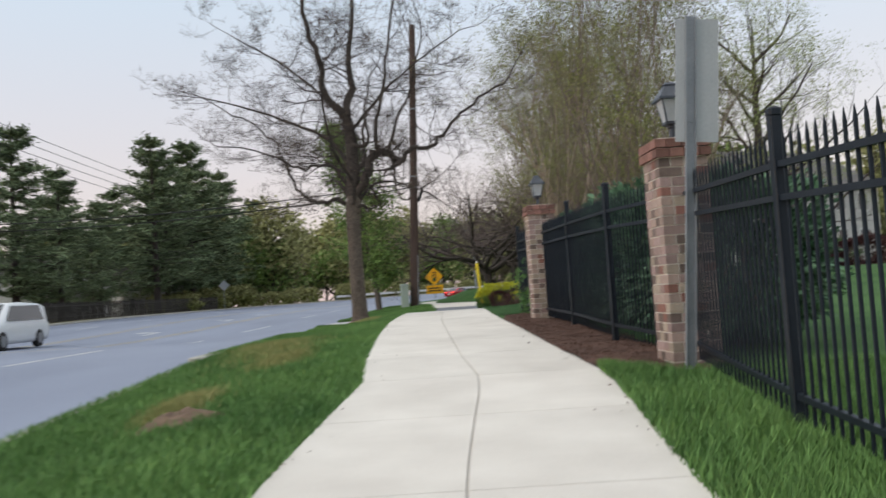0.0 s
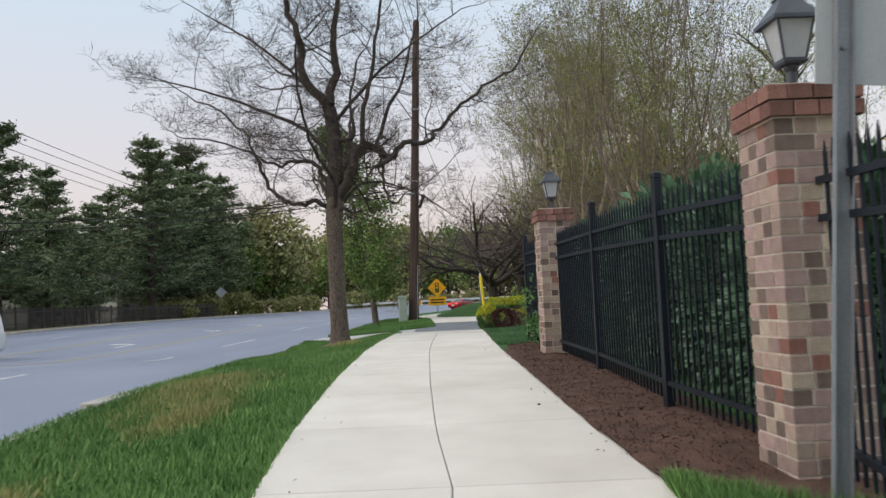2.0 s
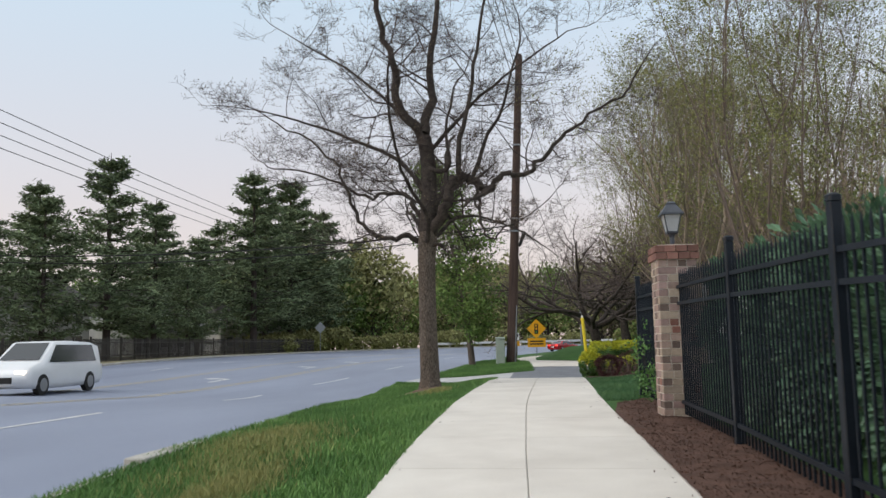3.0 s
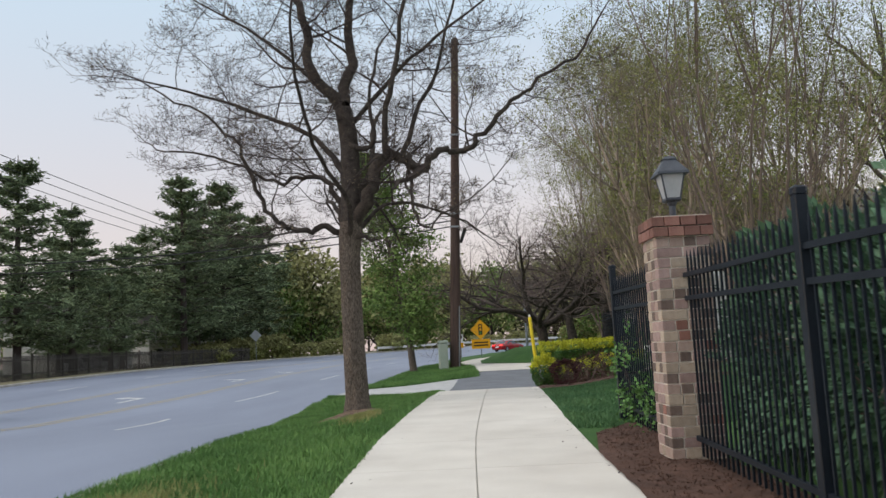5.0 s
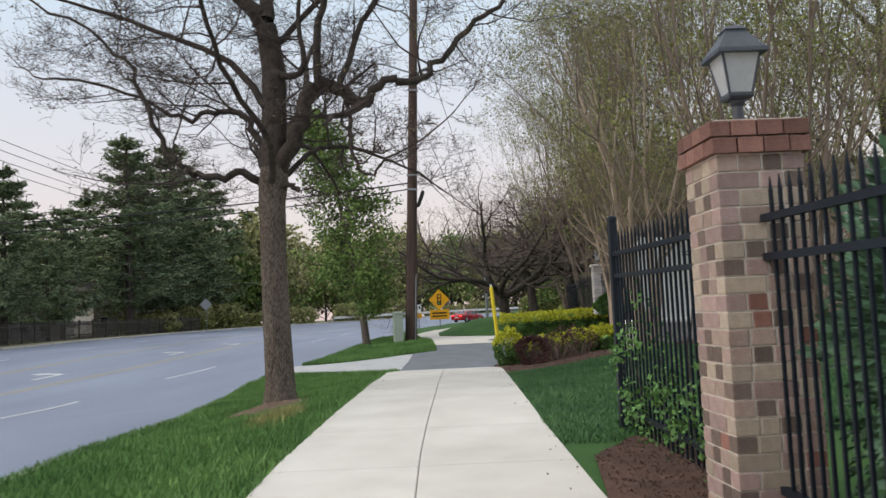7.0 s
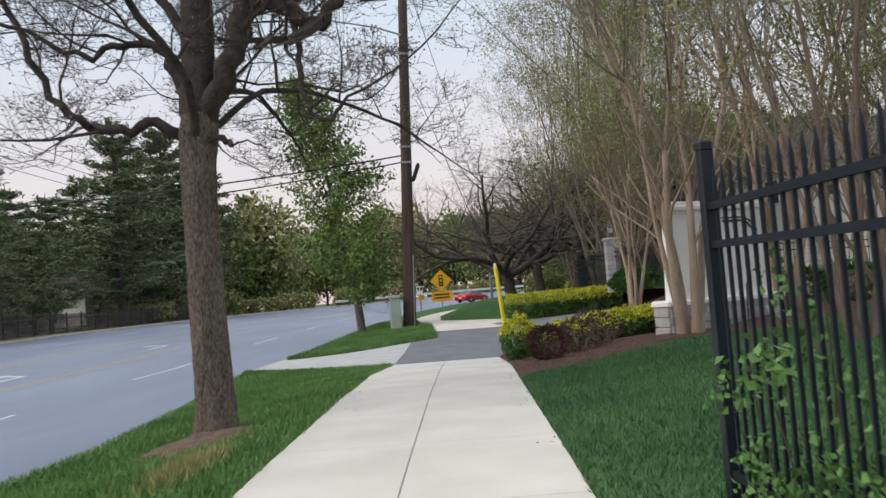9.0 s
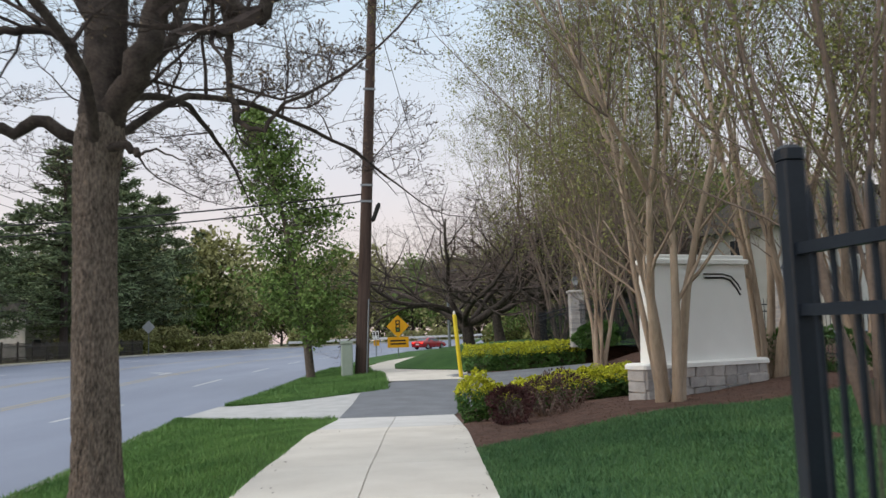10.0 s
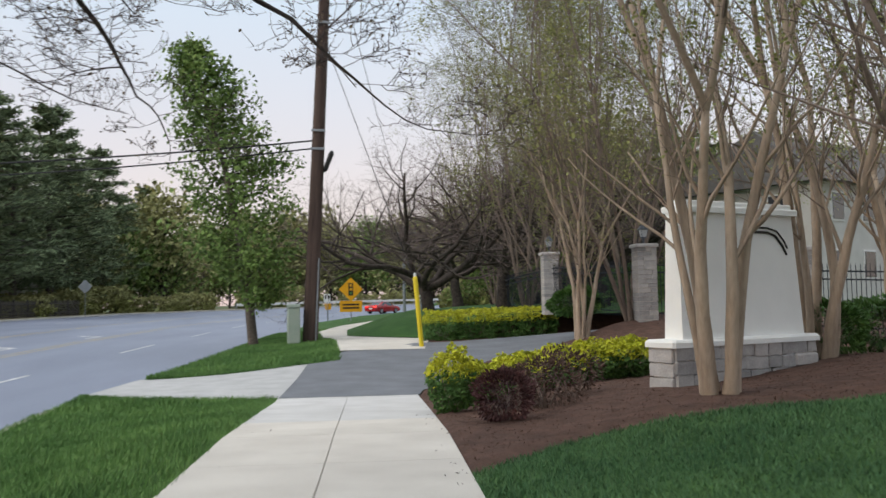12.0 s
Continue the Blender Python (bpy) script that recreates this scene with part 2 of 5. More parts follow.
def lathe(profile, sides=16, cx=0.0, cy=0.0):
    """Rings of (radius, z) closed above and below."""
    V, F = [], []
    for r, z in profile:
        V += [(cx + r * math.cos(2 * math.pi * i / sides), cy + r * math.sin(2 * math.pi * i / sides), z) for i in range(sides)]
    for k in range(len(profile) - 1):
        F += [(k * sides + i, k * sides + (i + 1) % sides, (k + 1) * sides + (i + 1) % sides, (k + 1) * sides + i) for i in range(sides)]
    F += [tuple(range(sides - 1, -1, -1)), tuple(range((len(profile) - 1) * sides, len(profile) * sides))]
    return V, F


class Tubes:
    """Collects tapered tubes along lines."""
    def __init__(self):
        self.V, self.F = [], []

    def add(self, pts, radii, sides):
        base, n = len(self.V), len(pts)
        pts = [Vector(p) for p in pts]
        for k, p in enumerate(pts):
            d = (pts[min(k + 1, n - 1)] - pts[max(k - 1, 0)])
            d = d.normalized() if d.length > 1e-6 else Vector((0, 0, 1))
            u = d.cross(Vector((0.31, 0.83, 0.1))).normalized()
            w = d.cross(u)
            for i in range(sides):
                a = 2 * math.pi * i / sides
                self.V.append(tuple(p + (u * math.cos(a) + w * math.sin(a)) * radii[k]))
        for k in range(n - 1):
            for i in range(sides):
                a, b = base + k * sides, base + (k + 1) * sides
                self.F.append((a + i, a + (i + 1) % sides, b + (i + 1) % sides, b + i))
        if sides > 3:
            self.F.append(tuple(base + (n - 1) * sides + i for i in range(sides)))


def leaves(centres, size, seed, aspect=0.5, fold=0.25, droop=0.0, flat=1.0):
    """One folded leaf of four corners at each centre, turned at random."""
    rng = np.random.default_rng(seed)
    c = np.asarray(centres, float)
    n = len(c)
    d = rng.normal(size=(n, 3))
    d[:, 2] = d[:, 2] * flat - droop
    d /= np.linalg.norm(d, axis=1)[:, None]
    side = rng.normal(size=(n, 3))
    side[:, :2] *= flat
    u = np.cross(d, side)
    u /= np.linalg.norm(u, axis=1)[:, None]
    w = np.cross(d, u)
    s = size * rng.uniform(0.6, 1.3, (n, 1))
    V = np.stack([c - d * s * 0.5, c + u * s * aspect * 0.5 + w * s * fold * 0.3, c + d * s * 0.5, c - u * s * aspect * 0.5 + w * s * fold * 0.3], 1).reshape(-1, 3)
    i = np.arange(n)[:, None] * 4
    return V, np.concatenate([i + [0, 1, 2], i + [0, 2, 3]], 1).reshape(-1, 3)


# ---------------------------------------------------------------- the lie of the land
SY = (-60, -8, 0, 4, 8, 12, 16, 20, 24, 28, 32, 36.2, 40, 44, 48, 52, 60, 100, 200, 900)
SZ = (-3.2, -0.55, -0.15, 0.07, 0.27, 0.39, 0.46, 0.52, 0.53, 0.42, 0.18, -0.09, -0.05, 0.12, 0.28, 0.42, 0.45, 0.45, 0.5, 0.5)
RY = (-60, -8, 0, 13, 20, 26, 30, 36, 42, 50, 58, 80, 100, 200, 900)
RZ = (-3.4, -0.8, -0.42, 0.12, 0.1, -0.1, -0.25, -0.3, -0.2, 0.0, 0.1, 0.2, 0.25, 0.4, 0.4)


def sm(a, b, v):
    t = min(1.0, max(0.0, (v - a) / (b - a)))
    return t * t * (3 - 2 * t)


def path_z(y):
    return float(np.interp(y, SY, SZ))


def sw_r(y):
    return float(np.interp(y, (-8, 3, 4, 6.2, 6.9, 8.4, 11.8, 13.2, 15.6, 18.5, 24, 27.5, 36.3), (1.0, 1.02, 1.07, 1.23, 1.24, 1.12, 0.98, 0.95, 0.86, 0.81, 0.81, 0.87, 0.98)))


def sw_l(y):
    return float(np.interp(y, (-8, 3.5, 5, 7, 9.2, 13, 17, 22, 25, 27.6, 34.5, 36.3), (-1.2, -1.23, -1.15, -1.03, -1.19, -1.36, -1.48, -1.46, -1.47, -1.54, -1.78, -1.9)))


def kerb_x(y):
    """Road side of the near kerb."""
    return float(np.interp(y, (-60, 0, 12, 18, 24, 30, 35, 38, 42, 50, 58, 83, 100, 112, 125, 135, 150, 200), (-4.5, -4.15, -4.2, -4.4, -4.7, -5.6, -6.3, -6.35, -5.9, -5.3, -5.05, -4.2, -2.0, 1.5, 9, 20, 45, 130)))


def far_x(y):
    """Road side of the far kerb."""
    return float(np.interp(y, (-60, 40, 52, 77, 100, 116, 128, 140, 150, 160, 175, 200), (-26, -27, -27.5, -30.5, -30, -28, -22, -12, 0, 14, 40, 95)))


def land(x, y):
    """Height of the finished surface beside the path."""
    z = path_z(y)
    if x < -1.2:
        z += (float(np.interp(y, RY, RZ)) + 0.14 - z) * sm(-1.2, kerb_x(y) + 0.3, x)
    if x > 1.2:
        z += (0.30 * sm(1.3, 4.2, x) + 0.35 * sm(4, 8, x)) * sm(19, 27, y) * (1 - 0.5 * sm(40, 60, y))
        z += 0.9 * sm(3, 9, x) * sm(34, 50, y)
    return z


def road_z(x, y):
    """The road is banked, rising gently towards the far kerb."""
    return float(np.interp(y, RY, RZ)) + 0.02 * max(0.0, kerb_x(y) - x)


def strip(name, lo, hi, y0, y1, z, material, nx, dy, parent=None, skirt=0.0):
    """A sheet between the lines x = lo(y) and x = hi(y)."""
    ys = np.linspace(y0, y1, max(2, int((y1 - y0) / dy) + 1))
    V, F = [], []
    for y in ys:
        a, b = lo(y), hi(y)
        V += [(a + (b - a) * i / nx, y, z(a + (b - a) * i / nx, y)) for i in range(nx + 1)]
    for j in range(len(ys) - 1):
        for i in range(nx):
            k = j * (nx + 1) + i
            F.append((k, k + 1, k + nx + 2, k + nx + 1))
    return part(name, V, F, material, parent, smooth=True)


# ground: one sheet under everything, out to the horizon
def under(x, y):
    near = (1 - sm(60, 140, abs(x))) * (1 - sm(160, 320, y))
    low = min(float(np.interp(y, SY, SZ)) - 0.35, float(np.interp(y, RY, RZ)) - 0.3)
    return low * near + (1 - near) * 0.2


gx = [-900, -400, -200, -120, -80, -60, -45, -35, -28, -22, -15, -10, -5, 0, 5, 10, 15, 20, 30, 45, 70, 120, 250, 900]
gy = [-200, -60, -30, -12, -4, 0, 4, 8, 12, 16, 20, 24, 28, 32, 36, 45, 60, 80, 100, 140, 200, 300, 500, 900]
V = [(x, y, under(x, y)) for y in gy for x in gx]
F = [(j * len(gx) + i, j * len(gx) + i + 1, (j + 1) * len(gx) + i + 1, (j + 1) * len(gx) + i) for j in range(len(gy) - 1) for i in range(len(gx) - 1)]
tagged(part("ground", V, F, M_FIELD, smooth=True), "dull green open ground reaching the horizon", "ground", kind="structure")

tagged(strip("road", far_x, kerb_x, -60, 198, road_z, M_ROAD, 8, 2.0), "wide worn bluish grey asphalt road with painted lines", "road", kind="structure")


def line_on_road(name, frac, y0, y1, width, material, parent):
    c = lambda y: kerb_x(y) + frac * (far_x(y) - kerb_x(y))
    return strip(name, lambda y: c(y) - width / 2, lambda y: c(y) + width / 2, y0, y1, lambda x, y: road_z(x, y) + 0.006, material, 1, 1.0, parent)


marks = thing("road_marking", "faded white lane dashes and dull yellow centre lines", "road marking", kind="structure")
for k in range(14):
    line_on_road("lane_dash", 0.185, 2.5 + k * 12.2, 7.3 + k * 12.2, 0.11, M_PAINT, marks)
    line_on_road("lane_dash", 0.76, 12 + k * 12.2, 15 + k * 12.2, 0.11, M_PAINT, marks)
for f in (0.34, 0.56):
    line_on_road("centre_line", f, -20, 140, 0.11, M_YPAINT, marks)
    line_on_road("centre_line", f + 0.016, -20, 140, 0.11, M_YPAINT, marks)


def arrow_mark(y, frac, flip):
    c = kerb_x(y) + frac * (far_x(y) - kerb_x(y))
    V, F = join(([(c - 0.09, y, 0), (c + 0.09, y, 0), (c + 0.09, y + 2.4, 0), (c - 0.09, y + 2.4, 0)], [(0, 1, 2, 3)]),
                ([(c, y + 2.0, 0), (c + flip * 0.7, y + 2.3, 0), (c + flip * 0.7, y + 2.6, 0), (c, y + 2.4, 0)], [(0, 1, 2, 3) if flip > 0 else (3, 2, 1, 0)]),
                ([(c + flip * 0.7, y + 2.0, 0), (c + flip * 1.3, y + 2.45, 0), (c + flip * 0.7, y + 2.9, 0)], [(0, 1, 2) if flip > 0 else (2, 1, 0)]))
    part("turn_arrow", [(a, b, road_z(a, b) + 0.007) for a, b, _ in V], F, M_PAINT, marks)


arrow_mark(40, 0.43, -1)
arrow_mark(52, 0.41, -1)
arrow_mark(61.5, 0.38, -1)


def kerb(name, line, side, y0, y1, label):
    """A kerb with a rounded top edge; side: +1 when the verge is at larger x."""
    prof = [(0, -0.2), (0, 0.10), (0.02, 0.135), (0.05, 0.145), (0.16, 0.15), (0.16, -0.2)]
    ys = np.arange(y0, y1, 1.2)
    V = [(line(y) + side * a, y, road_z(line(y), y) + h - 0.005) for y in ys for a, h in prof]
    n = len(prof)
    F = [(j * n + i, j * n + i + 1, (j + 1) * n + i + 1, (j + 1) * n + i)[::side] for j in range(len(ys) - 1) for i in range(n - 1)]
    tagged(part(name, V, F, M_KERB), label, "kerb", kind="structure")


kerb("kerb_near", kerb_x, 1, -50, 37.4, "weathered pale concrete kerb beside the road")
kerb("kerb_island", kerb_x, 1, 41.4, 150, "weathered pale concrete kerb round the verge past the driveway")
kerb("kerb_far", far_x, -1, -50, 190, "weathered concrete kerb on the far side of the road")

# verges and lawns
tagged(strip("lawn_verge", lambda y: kerb_x(y) + 0.15, lambda y: sw_l(y) + 0.03, -14, 35.9, lambda x, y: land(x, y) - 0.01, M_LAWN, 10, 0.7), "rich green grass verge between road and footpath", "lawn", kind="structure")


def apron_near(y):
    """Left edge of the driveway's concrete mouth, from the path out to the kerb."""
    return float(np.interp(y, (35.9, 37.6), (sw_l(35.9), kerb_x(37.6) + 0.15)))


tagged(strip("lawn_corner", lambda y: kerb_x(y) + 0.15, apron_near, 35.9, 37.6, lambda x, y: land(x, y) - 0.01, M_LAWN, 6, 0.4), "green grass tip beside the driveway mouth", "lawn", kind="structure")


def isl_r(y):
    """Right edge of the grass island round the utility pole."""
    return float(np.interp(y, (41.2, 41.8, 43, 43.9, 46.8, 50.5, 52.3, 59, 68.5, 79, 120, 200), (-5.6, -3.85, -2.17, -0.95, -1.1, -1.35, -1.95, -2.55, -1.75, 0.15, 10, 38)))


tagged(strip("lawn_island", lambda y: kerb_x(y) + 0.15, isl_r, 41.2, 118, lambda x, y: land(x, y) + 0.025, M_LAWN, 6, 0.8), "green grass island around the utility pole", "lawn", kind="structure")
tagged(strip("lawn_far_verge", lambda y: far_x(y) - 9, lambda y: far_x(y) - 0.15, -50, 190, lambda x, y: road_z(far_x(y), y) + 0.13, M_TANVERGE, 4, 3), "strip of tan dry verge across the road", "lawn", kind="structure")


def bed_edge(x):
    """Where the lawn meets the mulch round the shrubs."""
    return float(np.interp(x, (0.8, 1.2, 1.8, 2.8, 4.4, 5.5, 7.0, 9.5, 14), (25.3, 25.9, 26.6, 27.0, 26.9, 26.8, 27.2, 28.0, 29.5)))


def fence_x(y):
    return float(np.interp(y, (-10, 4.14, 7.1, 9.36, 12.02, 14.75, 17.75, 30), (1.80, 1.88, 2.03, 1.84, 1.74, 1.61, 1.47, 1.47)))


# right-hand lawn in two pieces: behind the fence, and the open lawn past it
tagged(strip("lawn_garden", lambda y: fence_x(y) + 0.02, lambda y: 40, -14, 17.4, lambda x, y: land(x, y) - 0.015, M_LAWN, 14, 0.8), "deep green lawn behind the iron fence", "lawn", kind="structure")
V, F = [], []
xs = list(np.linspace(0.74, 40, 42))
for i in range(21):
    for x in xs:
        y0 = 17.4
        y1 = bed_edge(x)
        y = y0 + (y1 - y0) * i / 20
        xx = max(x, sw_r(y) - 0.03) if x < 1.3 else x
        V.append((xx, y, land(xx, y) - 0.01))
n = len(xs)
F = [(j * n + i, j * n + i + 1, (j + 1) * n + i + 1, (j + 1) * n + i) for j in range(20) for i in range(n - 1)]
tagged(part("lawn_front", V, F, M_LAWN, smooth=True), "dense green lawn in front of the planted bed", "lawn", kind="structure")
tagged(strip("lawn_fence_foot", lambda y: sw_r(y) - 0.03, lambda y: fence_x(y) + 0.02, -14, 6.45, lambda x, y: land(x, y) - 0.01, M_LAWN, 4, 0.5), "green grass strip along the fence foot", "lawn", kind="structure")


# mulch
def mulch_z(x, y):
    return land(x, y) + 0.02 + 0.025 * noise.noise((x * 2.5, y * 2.5, 0.0)) + 0.012 * noise.noise((x * 9, y * 9, 3.0))


def mulch_r(y):
    return fence_x(y) + 0.35


def mulch_l(y):
    if 6.85 <= y <= 15.2:
        return sw_r(y) - 0.03
    return float(np.interp(y, (6.4, 6.85, 15.2, 16.6, 17.4), (1.75, sw_r(6.85) - 0.03, sw_r(15.2) - 0.03, 0.98, 1.42)))


tagged(strip("lawn_tip", lambda y: sw_r(y) - 0.03, lambda y: mulch_l(y) + 0.12, 15.0, 17.4, lambda x, y: land(x, y) - 0.012, M_LAWN, 4, 0.3), "green grass tip between footpath and mulch", "lawn", kind="structure")
tagged(strip("lawn_toe", lambda y: sw_r(y) - 0.03, lambda y: mulch_l(y) + 0.2, 6.4, 7.0, lambda x, y: land(x, y) - 0.012, M_LAWN, 4, 0.2), "green grass toe beside the first pillar", "lawn", kind="structure")
tagged(strip("mulch_fence", mulch_l, mulch_r, 6.42, 17.4, lambda x, y: max(mulch_z(x, y), path_z(y) - 0.004 - 0.2 * max(0, x - sw_r(y))) - 0.06 * sm(mulch_r(y) - 0.12, mulch_r(y), x), M_MULCH, 14, 0.1), "dark brown shredded bark mulch along the fence foot", "mulch", kind="structure")
V, F = [], []
xs = list(np.linspace(0.80, 14, 72))
for i in range(81):
    for x in xs:
        y0 = bed_edge(x) - 0.06
        y1 = float(np.interp(x, (0.9, 1.4, 3, 14), (36.0, 38.0, 41.0, 46)))
        y = y0 + (y1 - y0) * i / 80
        xx = max(x, sw_r(y) - 0.02)
        V.append((xx, y, mulch_z(xx, y) - 0.06 * max(0, 1 - i / 3) - 0.05 * (xx < sw_r(y) + 0.03)))
n = len(xs)
F = [(j * n + i, j * n + i + 1, (j + 1) * n + i + 1, (j + 1) * n + i) for j in range(80) for i in range(n - 1)]
tagged(part("mulch_bed", V, F, M_MULCH, smooth=True), "dark brown mulch bed round shrubs and sign", "mulch", kind="structure")

# driveway: asphalt, with its concrete mouth to the road
drive_l = lambda y: float(np.interp(y, (36.2, 43.7, 45.8, 46.8, 49), (-1.85, -1.8, -1.02, -0.9, 0.6)))
drive_r = lambda y: float(np.interp(y, (36.2, 37.5, 38.6, 42.5, 45, 47, 49), (1.0, 1.2, 3.0, 9, 22, 26, 26)))
tagged(strip("driveway", drive_l, drive_r, 36.2, 49, lambda x, y: land(x, y) * 0.25 + path_z(y) * 0.75 + 0.015, M_DRIVE, 10, 0.8), "smooth dark blue-grey asphalt driveway", "driveway", kind="structure")
tagged(strip("driveway_mouth", lambda y: apron_near(y) if y < 37.6 else (kerb_x(y) + 0.02 if y < 41.4 else float(np.interp(y, (41.4, 43.8), (kerb_x(41.4) + 0.1, -1.9)))),
             lambda y: float(np.interp(y, (35.9, 36.2, 43.8), (sw_l(35.9) + 0.01, -1.86, -1.81))), 35.9, 43.8, lambda x, y: land(x, y) + 0.012, M_CONC2, 6, 0.4),
       "pale concrete mouth of the driveway", "driveway", kind="structure")

drive_z = lambda x, y: land(x, y) * 0.25 + path_z(y) * 0.75 + 0.005
# second footpath, past the driveway
p2_l = lambda y: float(np.interp(y, (46.8, 50.5, 52.3, 59, 68.5, 79, 120), (-1.15, -1.4, -2.0, -2.6, -1.8, 0.1, 9.9)))
p2_r = lambda y: float(np.interp(y, (46.8, 50, 51.3, 52, 53.6, 60, 68, 79, 120), (1.75, 2.1, 1.9, 0.3, -1.0, -1.2, -0.5, 1.3, 11.2)))
tagged(strip("footpath_far", p2_l, p2_r, 46.8, 120, lambda x, y: path_z(y) + 0.03, M_CONC, 4, 0.7), "pale concrete footpath past the driveway", "footpath", kind="structure")
tagged(strip("lawn_mound", p2_r, lambda y: p2_r(y) + 26, 50, 120, lambda x, y: path_z(y) + 0.05 + 0.85 * sm(0, 3, x - p2_r(y)), M_LAWN, 12, 1.0), "green grass mound beside the far footpath", "lawn", kind="structure")

def bank_z(x, y):
    t = sm(46, 52, y)
    return (1 - t) * drive_z(x, y) + t * (path_z(y) + 0.06 + 0.85 * sm(50.4, 52, y) * sm(0, 3, x - p2_r(y)))


tagged(strip("mulch_bank", lambda y: float(np.interp(y, (45.3, 46.8, 49, 52), (2.9, 1.8, 2.1, 1.9))), lambda y: 30, 45.3, 52, bank_z, M_MULCH, 26, 0.4), "brown mulch bank under the yellow hedge", "mulch", kind="structure")

# footpath of concrete slabs with tooled joints
pavement = thing("pavement", "pale concrete footpath of wide slabs with tooled joints", "footpath", kind="structure")
tagged(strip("joint_bed", lambda y: sw_l(y) + 0.01, lambda y: sw_r(y) - 0.01, -10, 36.3, lambda x, y: path_z(y) - 0.012, M_KERB, 2, 0.5, pavement), "dark sunken joints")
mid = lambda y: 0.5 * (sw_l(y) + sw_r(y)) - 0.02
ys = [-10 + 1.9 * k for k in range(23)]
ys = [y for y in ys if y < 29] + [29.9, 33.0, 36.3]
for j in range(len(ys) - 1):
    for a, b in ((sw_l, mid), (mid, sw_r)):
        y0, y1 = ys[j] + 0.004, ys[j + 1] - 0.004
        rows_y = np.linspace(y0, y1, 5)
        V, F = [], []
        for y in rows_y:
            xa, xb = a(y) + 0.004, b(y) - 0.004
            z = path_z(y) + 0.004
            V += [(xa, y, z - 0.05), (xa, y, z - 0.006), (xa + 0.006, y, z), (xb - 0.006, y, z), (xb, y, z - 0.006), (xb, y, z - 0.05)]
        for k in range(4):
            F += [(k * 6 + i + 1, k * 6 + i, k * 6 + i + 6, k * 6 + i + 7)[::-1] for i in range(5)]
        F += [(0, 1, 2, 3, 4, 5), (29, 28, 27, 26, 25, 24)]
        part("slab", V, F, M_CONC3 if j >= len(ys) - 3 else M_CONC, pavement)


# ---------------------------------------------------------------- fence, pillars, lanterns
def picket(h):
    """A square bar with a pressed spear top."""
    w = 0.0085
    V = []
    for r, z in ((w, 0), (w, h - 0.09), (w * 1.0, h - 0.07), (0.002, h)):
        V += [(-r, -r, z), (r, -r, z), (r, r, z), (-r, r, z)]
    F = [(k * 4 + i, k * 4 + (i + 1) % 4, k * 4 + 4 + (i + 1) % 4, k * 4 + 4 + i) for k in range(3) for i in range(4)]
    return V, F


PICKET = mesh("picket", *picket(1.72), M_IRON)
POST = mesh("post", *join(box(-0.037, 0.037, -0.037, 0.037, -0.15, 1.88, 0.006), box(-0.042, 0.042, -0.042, 0.042, 1.88, 1.93, 0.014)), M_IRON)


def fence_panel(p, q, posts=(False, True), label="black iron picket fence panel with spear tops"):
    """A raked panel between two points on the ground."""
    p, q = Vector(p), Vector(q)
    at = thing("fence_panel", label, "fence", "iron fence along the footpath")
    at.location = p
    run = Vector((q.x - p.x, q.y - p.y, 0))
    L = run.length
    u = run / L
    n = int(L / 0.108)
    for k in range(1, n):
        ob = new("picket", PICKET)
        f = k / n
        ob.location = (run.x * f, run.y * f, (q.z - p.z) * f + 0.06)
        ob.rotation_euler = (0, 0, math.atan2(u.y, u.x))
        ob.parent = at
    side = Vector((-u.y, u.x, 0)) * 0.02
    for h in (0.20, 1.38, 1.58):
        V = []
        for e, base in ((0.0, 0.0), (1.0, q.z - p.z)):
            c = run * e + Vector((0, 0, base + h))
            V += [tuple(c + side - Vector((0, 0, 0.019))), tuple(c - side - Vector((0, 0, 0.019))), tuple(c - side + Vector((0, 0, 0.019))), tuple(c + side + Vector((0, 0, 0.019)))]
        part("rail", V, [(0, 1, 5, 4), (1, 2, 6, 5), (2, 3, 7, 6), (3, 0, 4, 7), (3, 2, 1, 0), (4, 5, 6, 7)], M_IRON, at)
    for flag, c in zip(posts, (p, q)):
        if flag:
            ob = new("post", POST)
            ob.location = c - p
            ob.rotation_euler = (0, 0, math.atan2(u.y, u.x))
            ob.parent = at
    return at


def on(x, y, dz=0.0):
    return (x, y, land(x, y) + dz)


P1, P2 = (2.085, 7.12), (1.605, 14.77)
PIL = 0.47
yaw_f = math.atan2(P1[0] - P2[0], P2[1] - P1[1])
pts = [(fence_x(y), y) for y in (-6.5, -3.84, -1.18, 1.48, 4.14)]
for a, b in zip(pts, pts[1:]):
    fence_panel(on(*a), on(*b), (False, True))
fence_panel(on(*pts[-1]), on(P1[0] + 0.01, P1[1] - PIL / 2), (False, False))
seg = [(P1[0] - 0.01, P1[1] + PIL / 2), (1.835, 9.36), (1.735, 12.03), (P2[0] + 0.01, P2[1] - PIL / 2)]
for k in range(3):
    fence_panel(on(*seg[k]), on(*seg[k + 1]), (False, k < 2))
fence_panel(on(P2[0], P2[1] + PIL / 2), on(1.46, 17.9), (False, True), "black iron fence end panel wound with ivy")


